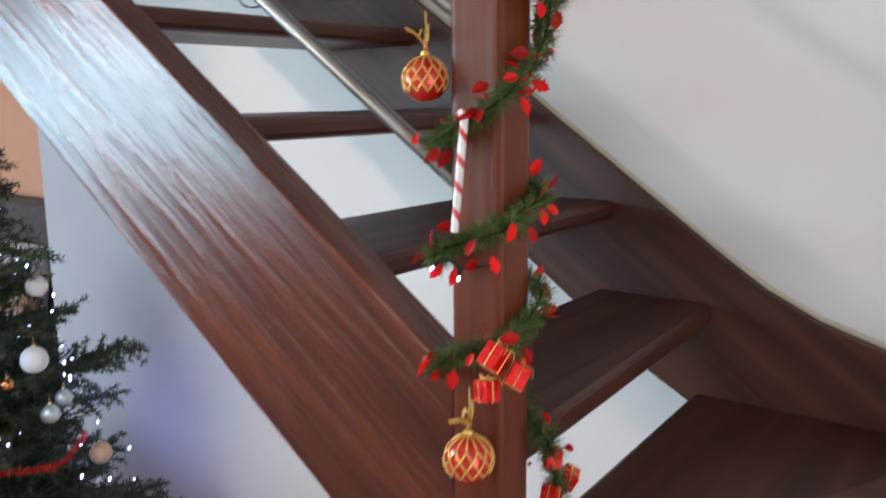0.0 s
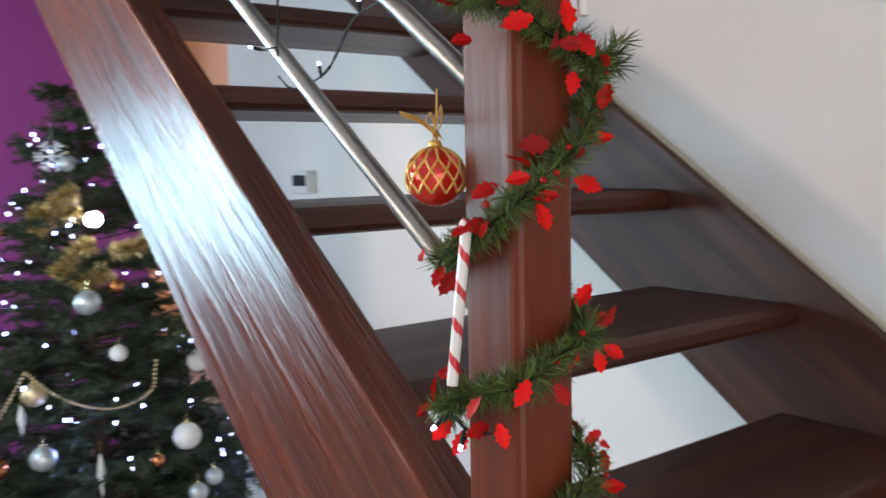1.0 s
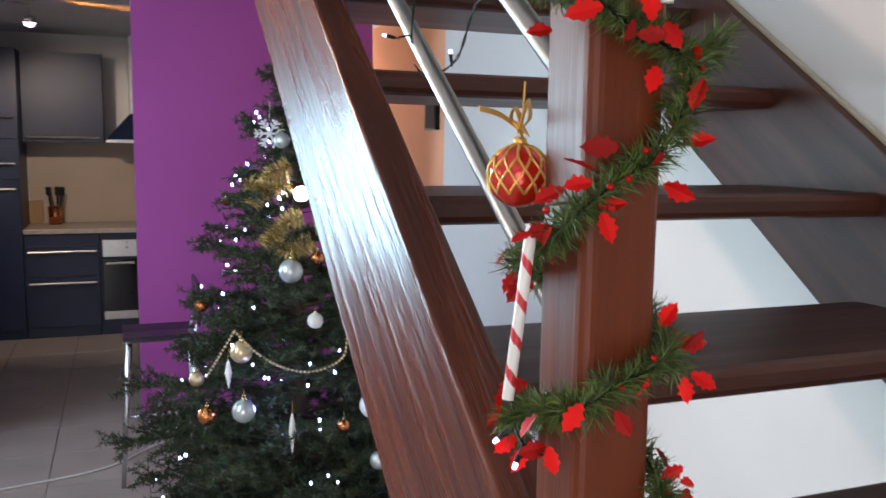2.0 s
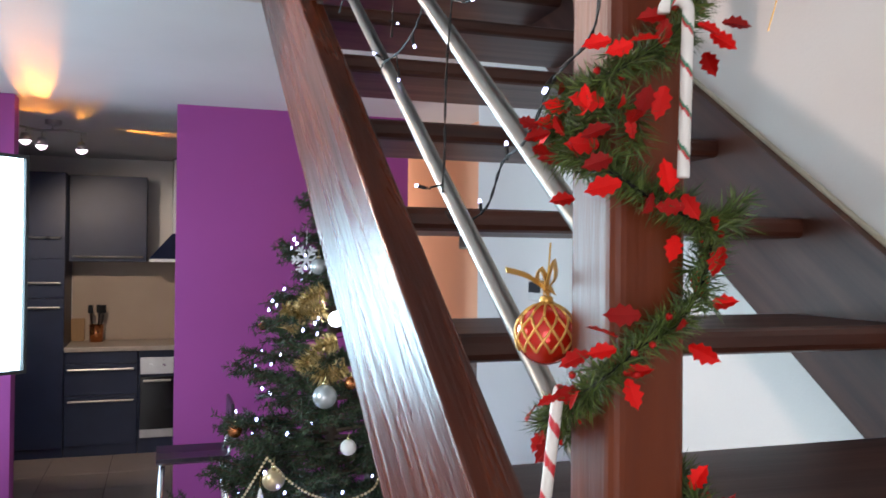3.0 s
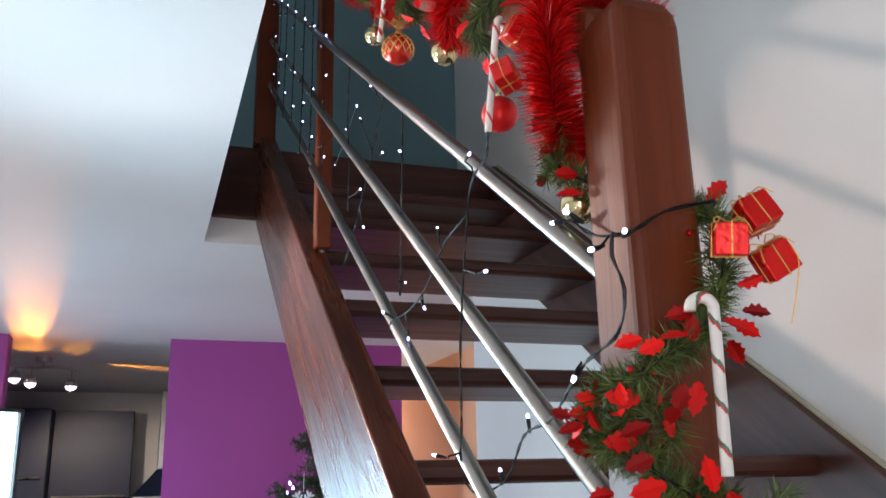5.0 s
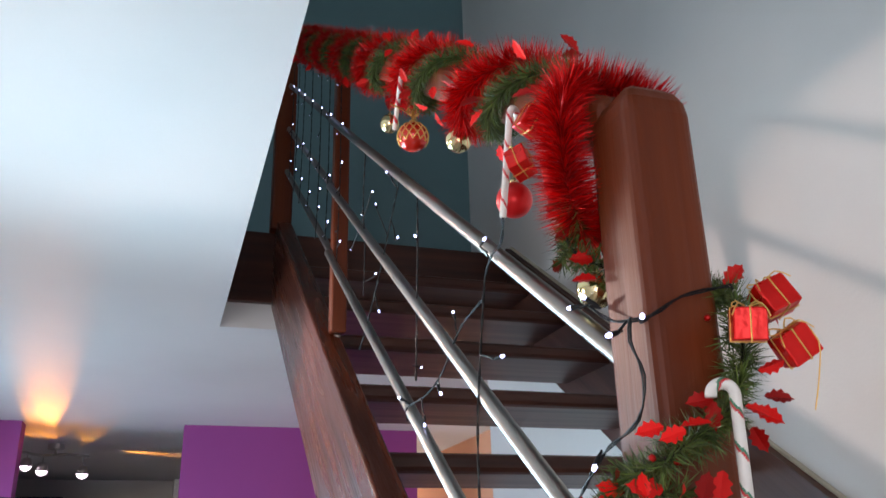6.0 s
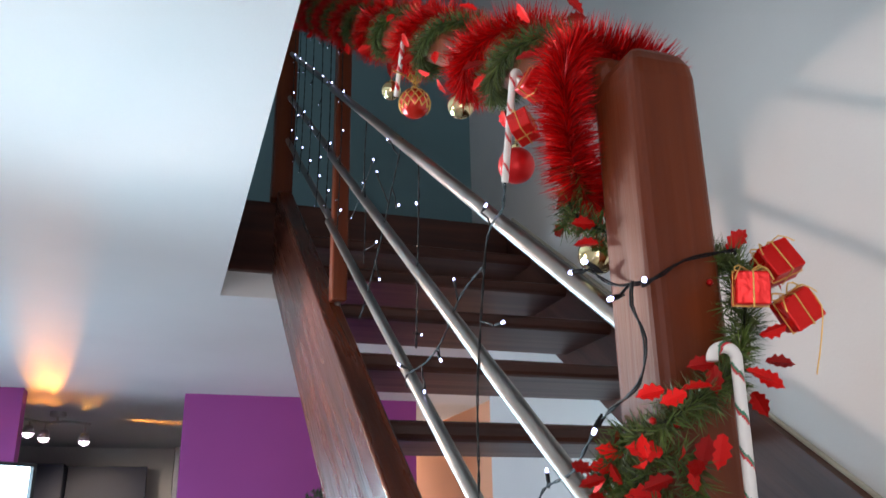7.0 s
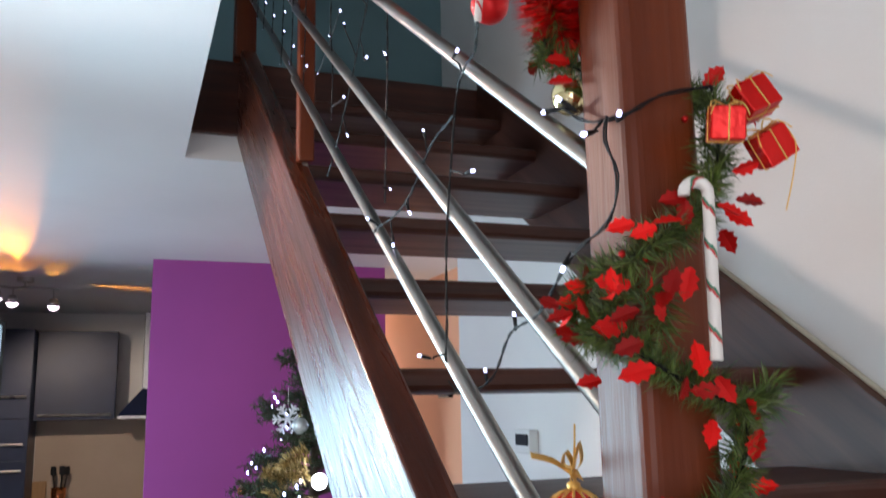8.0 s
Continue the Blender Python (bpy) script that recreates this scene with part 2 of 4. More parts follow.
# upstairs
structure("wall_upper_teal", box((-2.0, 2.87, UPPER), (WALL_X, 3.0, 5.2)), TEAL, "dark teal painted wall at the head of the stair")
# out of view; the opening is added so a lamp can brighten the stairwell
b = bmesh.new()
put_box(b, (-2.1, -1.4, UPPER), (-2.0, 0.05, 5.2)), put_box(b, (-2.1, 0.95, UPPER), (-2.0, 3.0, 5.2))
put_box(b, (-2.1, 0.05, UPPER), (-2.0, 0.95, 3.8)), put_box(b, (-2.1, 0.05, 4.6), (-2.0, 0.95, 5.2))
structure("wall_upper_west", b, PLASTER, "unseen white upstairs wall with an opening added for fill light")
# unseen ceiling and south wall, added to keep the sky out
structure("ceiling_upper", box((-2.1, -2.8, 5.2), (1.2, 3.0, 5.3)), CEILING_PAINT, "unseen white ceiling closing the stairwell")
structure("wall_upper_south", box((-2.1, -1.5, UPPER), (WALL_X, -1.3, 5.2)), PLASTER, "unseen white wall closing the upstairs")
structure("landing_floor", box((OPEN_X - 1.8, OPEN_Y + 0.035, UPPER - 0.018), (WALL_X, 2.87, UPPER)), W_TREAD, "dark stained timber landing floor")
structure("landing_fascia", box((OPEN_X + 0.002, OPEN_Y, 2.61), (WALL_X - 0.002, OPEN_Y + 0.029, UPPER + 0.004), 0.004), W_TREAD, "dark stained timber board along the landing edge")

# ---- the staircase ----
stair = thing("staircase", "dark stained timber staircase with open risers and steel rails", "staircase")


def rounded_post(x0, y0, x1, y1, levels, r):
    """A square post with rounded arrises whose head draws in level by level."""
    bm, rings = bmesh.new(), []
    for z, inset in levels:
        ring = []
        for cx, cy, a0 in ((x1 - r, y1 - r, 0), (x0 + r, y1 - r, 90), (x0 + r, y0 + r, 180), (x1 - r, y0 + r, 270)):
            for k in range(5):
                a = radians(a0 + 22.5 * k)
                px, py = cx + r * math.cos(a), cy + r * math.sin(a)
                mx, my = (x0 + x1) / 2, (y0 + y1) / 2
                f = 1 - inset / (0.5 * (x1 - x0))
                ring.append(bm.verts.new((mx + (px - mx) * f, my + (py - my) * f, z)))
        rings.append(ring)
    n = len(rings[0])
    for a, b in zip(rings, rings[1:]):
        for k in range(n):
            bm.faces.new((a[k], a[(k + 1) % n], b[(k + 1) % n], b[k]))
    bm.faces.new(rings[0][::-1]), bm.faces.new(rings[-1])
    return bm


def string_outline(y0, y1, top, bottom):
    return [(y0, bottom + TAN * y0), (y1, bottom + TAN * y1), (y1, top + TAN * y1), (y0, top + TAN * y0)]


part("outer_stringer", prism(string_outline(0.062, 2.40, 1.226, 0.882), "x", 0.002, 0.056, 0.004), W_STRING, stair, "glossy reddish brown timber side board")

# wall string: straight above, sweeping flatter towards the winding steps
top = [(y, 1.195 + TAN * y) for y in (2.40, 1.6, 0.9, 0.5, 0.2, 0.1)] + [(0.0, 1.200), (-0.10, 1.152), (-0.21, 1.118), (-0.35, 1.085), (-0.55, 1.05)]
low = [(-0.55, 0.62), (-0.25, 0.70), (0.0, 0.870), (0.14, 0.953), (0.24, 1.008), (0.9, 0.838 + TAN * 0.9), (2.40, 0.838 + TAN * 2.40)]
part("wall_stringer", prism(top + low, "x", 0.908, 0.9385), W_WALLSTRING, stair, "curved timber board along the wall")
part("string_capping", tube([(0.935, y, z + 0.004) for y, z in top], 0.006, 8), mottled("pale_sealant", (0.50, 0.46, 0.36), (0.62, 0.58, 0.46), 9, 0.6), stair, "pale sealant line along the wall")

TREAD_T = 0.040
profile = [(0.0, 0.012), (0.004, 0.004), (0.012, 0.0), (0.30, 0.0), (0.30, TREAD_T), (0.012, TREAD_T), (0.004, TREAD_T - 0.004), (0.0, TREAD_T - 0.012)]
for i in range(-2, 7):
    y, z = NOSE_Y + GOING * i, NOSE_Z + RISE * i
    if i == -2:
        continue
    part("tread", prism([(y + a, z - c) for a, c in profile], "x", 0.047, 0.911), W_TREAD, stair)
b = bmesh.new()
z = NOSE_Z - 2 * RISE
put_prism(b, [(0.047, 0.048), (0.20, 0.052), (0.911, 0.098), (0.911, 0.345), (0.047, 0.345)], "z", z - TREAD_T, z, 0.009)
part("tread", b, W_TREAD, stair)
# the winding step below, narrow at the post
wz = NOSE_Z - 3 * RISE
b = bmesh.new()
put_prism(b, [(0.058, 0.02), (0.911, -0.36), (0.911, 0.125), (0.058, 0.085)], "z", wz - TREAD_T, wz, 0.008)
part("winder_tread", b, W_TREAD, stair, "tapered dark timber step at the turn")

part("newel_post", rounded_post(-0.003, -0.003, 0.056, 0.063, [(0.0, 0.0), (2.034, 0.0), (2.046, 0.0015), (2.055, 0.0055), (2.061, 0.011), (2.064, 0.018)], 0.010), W_POST, stair, "square reddish brown timber post with softened edges")
rail_dir = Vector((0, GOING, RISE)).normalized()
HR = prism([(0.040 + 0.0, 2.068), (2.42, 2.068 + TAN * 2.38), (2.42, 2.008 + TAN * 2.38), (0.040, 2.004)], "x", -0.002, 0.055, 0.014, 3)
part("handrail", HR, W_POST, stair, "dark timber handrail under the garland")
for k, z0 in enumerate((1.432, 1.610, 1.799)):
    for y0, y1, x in ((0.055, 1.415, 0.022), (1.40, 2.40, 0.030)):
        b = tube([(x, y, z0 + TAN * y) for y in (y0, y0 + 0.004, y1 - 0.004, y1)], [0.006, 0.0092, 0.0092, 0.006], 16)
        part("rail_bar", b, STEEL, stair, "brushed steel rail bar", True)
part("mid_baluster", box((0.030, 1.392, 2.232), (0.068, 1.432, 2.06 + TAN * 1.42), 0.006, 3), W_POST, stair, "square timber post between the rails")
part("baluster_pin", tube([(0.049, 1.412, 1.21 + TAN * 1.41), (0.049, 1.412, 2.24)], 0.0075, 14), STEEL, stair, "steel pin under the short post", True)
part("upper_newel_post", box((-0.02, 2.352, 2.87), (0.055, 2.408, 3.72), 0.008, 3), W_POST, stair, "dark timber post at the landing")

# ---- greenery and decoration helpers ----
rng = random.Random(7)
NEEDLE = varied(mottled("garland_needles", (0.030, 0.066, 0.010), (0.125, 0.175, 0.036), 70, 0.5, bump=0.0), 0.35, 1.5)
NEEDLE_DARK = varied(mottled("fir_needles", (0.010, 0.028, 0.011), (0.048, 0.078, 0.028), 18, 0.55, bump=0.0), 0.5, 1.5)
BARK = mottled("fir_bark", (0.05, 0.03, 0.02), (0.10, 0.065, 0.04), 30, 0.8, bump=0.6)
FOIL_RED = mottled("red_foil", (0.92, 0.006, 0.005), (0.98, 0.012, 0.008), 25, 0.34, 0.32, 0.30, 120, spec=0.30)
PAPER_RED = mottled("red_gift_paper", (0.60, 0.006, 0.004), (0.78, 0.010, 0.008), 30, 0.28, 0.4, 0.5, 70)
TINSEL_RED = varied(mottled("red_tinsel", (0.62, 0.004, 0.006), (0.95, 0.012, 0.012), 140, 0.30, 0.60, 0.0), 0.50, 1.25)
TINSEL_GOLD = varied(mottled("gold_tinsel", (0.66, 0.47, 0.18), (0.92, 0.74, 0.38), 40, 0.25, 0.5, 0.0), 0.45, 1.15)
GOLD = mottled("gold_metal", (0.66, 0.38, 0.08), (0.86, 0.56, 0.17), 30, 0.30, 0.6, 0.3, 300)
GOLD_PALE = mottled("pale_gold_metal", (0.70, 0.60, 0.30), (0.85, 0.76, 0.44), 12, 0.10, 1.0, 0.0)
RED_GLASS = mottled("red_bauble_lacquer", (0.52, 0.012, 0.004), (0.68, 0.022, 0.008), 10, 0.12, 0.35, 0.0, coat=0.6)
RED_MATT = mottled("red_ball_lacquer", (0.58, 0.006, 0.008), (0.70, 0.010, 0.012), 10, 0.32, 0.35, 0.0)
BLACK_WIRE = mottled("black_cable", (0.006, 0.006, 0.007), (0.012, 0.012, 0.014), 40, 0.5, bump=0.1, spec=0.2)
CANDY_WHITE = mottled("white_sugar", (0.72, 0.70, 0.66), (0.82, 0.80, 0.76), 30, 0.3, bump=0.05)
CANDY_RED = mottled("red_sugar", (0.50, 0.02, 0.03), (0.60, 0.03, 0.04), 30, 0.3, bump=0.05)
CANDY_GREEN = mottled("green_sugar", (0.02, 0.16, 0.09), (0.03, 0.22, 0.12), 30, 0.3, bump=0.05)
n_, l_ = FOIL_RED.node_tree.nodes, FOIL_RED.node_tree.links
info, hue = n_.new("ShaderNodeObjectInfo"), n_.new("ShaderNodeHueSaturation")
shade = n_.new("ShaderNodeMapRange")
shade.inputs["To Min"].default_value, shade.inputs["To Max"].default_value = 0.28, 1.05
src = n_["Principled BSDF"].inputs["Base Color"].links[0].from_socket
l_.new(info.outputs["Random"], shade.inputs[0]), l_.new(shade.outputs[0], hue.inputs["Value"])
l_.new(src, hue.inputs["Color"]), l_.new(hue.outputs[0], n_["Principled BSDF"].inputs["Base Color"])
LED = glow("cold_white_led", (0.55, 0.58, 1.0), 5.5)


def spline(pts, step=0.004):
    """Points along a smooth curve through the given ones."""
    P = [Vector(p) for p in pts]
    P = [2 * P[0] - P[1]] + P + [2 * P[-1] - P[-2]]
    out = []
    for a, b, c, d in zip(P, P[1:], P[2:], P[3:]):
        n = max(2, int((c - b).length / step))
        for k in range(n):
            t = k / n
            out.append(0.5 * ((2 * b) + (c - a) * t + (2 * a - 5 * b + 4 * c - d) * t * t + (3 * b - a - 3 * c + d) * t ** 3))
    out.append(P[-2].copy())
    return out


def blade(bm, base, d, width):
    """One thin needle or strand."""
    s = d.cross(Vector((rng.gauss(0, 1), rng.gauss(0, 1), rng.gauss(0, 1)))).normalized() * width / 2
    m = base + d * 0.5
    v = [bm.verts.new(base - s * 0.6), bm.verts.new(base + s * 0.6), bm.verts.new(m + s), bm.verts.new(base + d), bm.verts.new(m - s)]
    bm.faces.new(v)


def fringe(bm, pts, per_metre, length, width, lean=0.5, spread=1.0):
    """Needles or strands all round a line, leaning along it."""
    for a, b in zip(pts, pts[1:]):
        d = b - a
        if d.length < 1e-6:
            continue
        ax = d.normalized()
        n = per_metre * d.length
        n = int(n) + (rng.random() < n - int(n))
        for _ in range(n):
            o = ax.orthogonal().normalized()
            o.rotate(Matrix.Rotation(rng.uniform(0, 2 * math.pi), 3, ax))
            way = (o * spread + ax * rng.uniform(-0.15, 1.0) * lean).normalized()
            blade(bm, a + d * rng.random(), way * length * rng.uniform(0.55, 1.1), width)
    return bm


def leaf_mesh():
    """A folded foil holly leaf, 1 long, stem at the origin, tip along y."""
    bm = bmesh.new()
    side = [(0.0, 0.0), (0.15, 0.10), (0.14, 0.20), (0.29, 0.32), (0.21, 0.43), (0.31, 0.57), (0.18, 0.67), (0.18, 0.80), (0.06, 0.88), (0.0, 1.0)]
    mid = [bm.verts.new((0, y, 0.02 * math.sin(y * 3))) for y in (0.0, 0.25, 0.5, 0.75, 1.0)]
    for sg in (1, -1):
        edge = [mid[0]] + [bm.verts.new((sg * x, y, 0.10 * abs(x) / 0.3 + 0.02 * math.sin(y * 3))) for x, y in side[1:-1]] + [mid[4]]
        loop = edge + [mid[3], mid[2], mid[1]]
        bm.faces.new(loop if sg > 0 else loop[::-1])
    bmesh.ops.triangulate(bm, faces=bm.faces)
    me = bpy.data.meshes.new("leaf")
    bm.to_mesh(me)
    bm.free()
    me.materials.append(FOIL_RED)
    return me


LEAF = leaf_mesh()


def shared(name, me, parent, m):
    ob = new(name, me)
    ob.parent = parent
    ob.matrix_local = m
    return ob


def leaf_at(parent, base, way, size, face):
    """A leaf that points along way and shows its blade towards face."""
    y = Vector(way).normalized()
    z = Vector(face) - y * Vector(face).dot(y)
    z.normalize()
    m = Matrix((y.cross(z), y, z)).transposed().to_4x4()
    shared("leaf", LEAF, parent, Matrix.Translation(base) @ m @ Matrix.Scale(size, 4))


def scatter_leaves(parent, pts, count, size, centre):
    for k in range(count):
        p = pts[min(int((k + rng.random()) / count * len(pts)), len(pts) - 1)]
        out = Vector(p) - Vector(centre(p))
        out.normalize()
        jit = Vector((rng.gauss(0, 1), rng.gauss(0, 1), rng.gauss(-0.2, 0.8)))
        way = (out * rng.uniform(0.15, 0.9) + jit * 0.7).normalized()
        face = out + Vector((rng.gauss(0, 0.45), rng.gauss(0, 0.45), rng.gauss(0.15, 0.45)))
        leaf_at(parent, Vector(p) + out * rng.uniform(0.008, 0.019), way, size * rng.uniform(0.8, 1.15), face)


def ball_mesh(name, r, mat, cap=GOLD_PALE):
    bm = bmesh.new()
    put_lathe(bm, [(r * math.sin(math.pi * k / 14), -r * math.cos(math.pi * k / 14)) for k in range(15)], 22)
    me = bpy.data.meshes.new(name)
    bm.to_mesh(me)
    bm.free()
    me.materials.append(mat)
    me.shade_smooth()
    return me


def cap_bm(r):
    bm = put_lathe(bmesh.new(), [(0, r * 0.95), (r * 0.2, r * 0.95), (r * 0.22, r * 1.18), (r * 0.12, r * 1.24), (0, r * 1.24)], 12)
    ring = [(r * 0.1 * math.cos(a), 0, r * 1.32 + r * 0.1 * math.sin(a)) for a in (2 * math.pi * k / 10 for k in range(11))]
    return put_tube(bm, ring, r * 0.02, 5)


def ball(name, at, r, mat, label, group="", cap=GOLD_PALE, category="bauble", string=0.0):
    ob = thing(name, label, category, group, at)
    me = ball_mesh("ball", r, mat)
    shared("ball", me, ob, Matrix())
    part("cap", cap_bm(r), cap, ob, "metal cap", True)
    if string:
        part("loop", tube([(0, 0, r * 1.3), (0.002, 0.001, r * 1.3 + string * 0.6), (0, 0, r * 1.3 + string)], 0.0006, 5), cap, ob)
    return ob


def netted_bauble(at, r, label, bow=1):
    """A red glass bauble under a raised gold lattice, with a gold ribbon bow."""
    ob = thing("netted_bauble", label, "bauble", "red and gold baubles", at)
    shared("ball", ball_mesh("ball", r, RED_GLASS), ob, Matrix())
    lat = bmesh.new()
    R = r * 1.012
    for k in range(12):
        a0 = 2 * math.pi * k / 12
        for sg in (1, -1):
            line = []
            for j in range(13):
                v = 0.62 - 1.15 * j / 12
                ph = math.asin(max(-1, min(1, v * 0.98)))
                zig = 0.5 * sg * (2 * math.pi / 12) * (1 - abs(((j / 4.0) % 2) - 1))
                line.append((R * math.cos(ph) * math.cos(a0 + zig), R * math.cos(ph) * math.sin(a0 + zig), R * math.sin(ph)))
            put_tube(lat, line, r * 0.046, 5)
        put_tube(lat, [(R * math.cos(p) * math.cos(a0), R * math.cos(p) * math.sin(a0), R * math.sin(p)) for p in (0.66, 0.9, 1.15, 1.4)], r * 0.046, 5)
    part("lattice", lat, GOLD, ob, "raised gold glitter lattice", True)
    part("cap", cap_bm(r), GOLD, ob, "gold cap", True)
    b = bmesh.new()
    z = r * 1.45
    # two loops pulled upwards and two short tails
    for sg, wide, tall in ((1, 0.36, 0.85), (-1, 0.30, 0.70)):
        ln = spline([(0, 0, z), (sg * r * wide, r * 0.10, z + r * 0.45 * tall), (sg * r * wide * 0.7, 0, z + r * tall), (sg * r * 0.05, -r * 0.10, z + r * 0.5 * tall), (0, 0, z)], 0.003)
        for p, q in zip(ln, ln[1:]):
            w = Vector((r * 0.12, r * 0.12, r * 0.04))
            b.faces.new([b.verts.new(p - w), b.verts.new(q - w), b.verts.new(q + w), b.verts.new(p + w)])
    for sg, out, drop in ((-1, 1.5, 0.62), (1, 0.30, -0.55)):
        ln = spline([(0, 0, z), (sg * r * out * 0.5, -r * 0.1, z + r * drop * 0.7), (sg * r * out, -r * 0.16, z + r * drop)], 0.004)
        for p, q in zip(ln, ln[1:]):
            w = Vector((0, r * 0.05, r * 0.09))
            b.faces.new([b.verts.new(p - w), b.verts.new(q - w), b.verts.new(q + w), b.verts.new(p + w)])
    put_tube(b, spline([(0, 0, z), (0.002, 0, z + r * 0.8), (0.004, 0.002, z + r * 1.5)], 0.003), 0.0008, 5)
    bmesh.ops.remove_doubles(b, verts=b.verts[:], dist=1e-5)
    bmesh.ops.solidify(b, geom=b.faces[:], thickness=0.0006)
    part("ribbon_bow", b, GOLD, ob, "gold ribbon bow")
    return ob


def candy_cane(top, bottom, hook, stripes, label, r=0.0042):
    """A striped cane between two points, its crook bending towards hook."""
    top, bottom, hook = Vector(top), Vector(bottom), Vector(hook).normalized()
    ob = thing("candy_cane", label, "candy cane", "candy canes", bottom)
    up = (top - bottom).normalized()
    R = 0.0078
    line = [bottom + up * s for s in np.linspace(0, (top - bottom).length - R, 16)]
    c = line[-1] + hook * R
    line += [c - hook * R * math.cos(a) + up * R * math.sin(a) for a in np.linspace(0.25, 3.3, 10)]
    line = [p - bottom for p in line]
    fine = spline(line, 0.0012)
    sides = 24
    step_len = sum((q - p).length for p, q in zip(fine, fine[1:])) / len(fine)
    bm = put_tube(bmesh.new(), fine, r, sides)
    bm.faces.index_update()
    for f in bm.faces:
        if len(f.verts) == 4:
            ring, k = divmod(f.index, sides)
            ph = (ring * step_len / 0.026 + k / sides) % 1.0
            f.material_index = 1 if ph < stripes[0] else (2 if stripes[1] and ph < stripes[0] + stripes[1] else 0)
    part("cane", bm, [CANDY_WHITE, CANDY_RED, CANDY_GREEN], ob, "", True)
    return ob


def gift_box(at, size, turn, group, tail=False):
    ob = thing("gift_box", "small red foil gift box tied with gold string", "gift box", group, at)
    ob.rotation_euler = [radians(a) for a in turn]
    s = size / 2
    part("box", box((-s, -s * 0.85, -s), (s, s * 0.85, s), size * 0.05, 2), PAPER_RED, ob)
    b = bmesh.new()
    e = 1.03
    put_tube(b, [(-s * e, 0, -s * e), (-s * e, 0, s * e), (s * e, 0, s * e), (s * e, 0, -s * e), (-s * e, 0, -s * e)], 0.00055, 5)
    put_tube(b, [(0, -s * 0.87 * e, -s * e), (0, -s * 0.87 * e, s * e), (0, s * 0.87 * e, s * e), (0, s * 0.87 * e, -s * e), (0, -s * 0.87 * e, -s * e)], 0.00055, 5)
    for sg in (1, -1):
        put_tube(b, spline([(0, 0, s * e), (sg * s * 0.6, s * 0.3, s * 1.5), (sg * s * 0.9, 0, s * 1.15), (0, 0, s * e)], 0.004), 0.0006, 5)
        put_tube(b, spline([(0, 0, s * e), (sg * s * 0.7, -s * 0.8, s * 1.2), (sg * s * 1.1, -s * 1.1, s * 0.4)], 0.004), 0.0005, 5)
    put_tube(b, spline([(s, -s * 0.5, s * e), (s * 0.9, -s, -s * 0.4), (-s * 0.4, -s * 1.1, -s * 2.0), (-s * 1.7, -s, -s * 3.4)], 0.006), 0.0005, 5) if tail else None
    part("string", b, GOLD, ob, "thin gold string with a bow")
    return ob


# ---- the garland round the newel post ----
turns = [(0.108, -0.012, 1.105), (0.092, -0.013, 1.150), (0.066, -0.010, 1.205), (0.070, 0.070, 1.250), (-0.012, 0.074, 1.285), (-0.016, 0.030, 1.308), (-0.012, -0.014, 1.324),
         (0.012, -0.016, 1.332), (0.045, -0.014, 1.347), (0.066, -0.004, 1.370), (0.070, 0.070, 1.395), (-0.012, 0.075, 1.408), (-0.016, 0.030, 1.426), (-0.013, -0.014, 1.441),
         (0.020, -0.016, 1.456), (0.056, -0.014, 1.470), (0.068, 0.012, 1.482), (0.070, 0.070, 1.500), (-0.012, 0.075, 1.522), (-0.016, 0.045, 1.538), (-0.016, 0.008, 1.558),
         (-0.012, -0.015, 1.572), (0.012, -0.016, 1.590), (0.037, -0.015, 1.603), (0.055, -0.015, 1.626), (0.063, -0.016, 1.650), (0.060, -0.018, 1.668), (0.036, -0.019, 1.678)]
hook = [(0.036, -0.019, 1.678), (0.008, -0.019, 1.690), (-0.012, -0.017, 1.702), (-0.019, 0.006, 1.714), (-0.018, 0.044, 1.720), (-0.015, 0.064, 1.733), (-0.018, 0.044, 1.749),
        (-0.019, 0.000, 1.760), (-0.008, -0.018, 1.769), (0.015, -0.019, 1.783), (0.040, -0.018, 1.801), (0.057, -0.015, 1.830), (0.061, -0.014, 1.862), (0.066, 0.002, 1.886),
        (0.070, 0.070, 1.915), (-0.012, 0.080, 1.940), (-0.014, 0.086, 1.975), (-0.010, 0.092, 2.010)]
core = spline(turns + hook[1:], 0.006)
garland = thing("holly_garland", "green needle garland with red foil holly leaves wound round the post", "garland", "", core[0])
rel = [p - core[0] for p in core]
part("core_wire", tube(rel, 0.0016, 6), BLACK_WIRE, garland)
nb = fringe(bmesh.new(), rel, 6400, 0.0215, 0.0009, 1.0)
# short sprigs that stand off the core and fan their needles forwards
for k in range(2, len(rel) - 3, 2):
    along = (rel[k + 2] - rel[k - 2]).normalized()
    off = Vector((rng.gauss(0, 1), rng.gauss(0, 1), rng.gauss(0, 1)))
    off = (off - along * off.dot(along)).normalized()
    way = (off * rng.uniform(0.4, 1.0) - along * rng.uniform(0.2, 1.0)).normalized() * rng.uniform(0.010, 0.017)
    fringe(nb, [rel[k], rel[k] + way * 0.5, rel[k] + way], 3800, 0.019, 0.0010, 1.6, 0.8)
# the bunched part in front of the rails
bunch = spline([(-0.015, 0.055, 1.742), (-0.017, 0.020, 1.728), (-0.017, -0.010, 1.745), (0.004, -0.018, 1.740), (0.000, -0.018, 1.715)], 0.006)
fringe(nb, [p - core[0] for p in bunch], 4200, 0.022, 0.0010, 1.0)
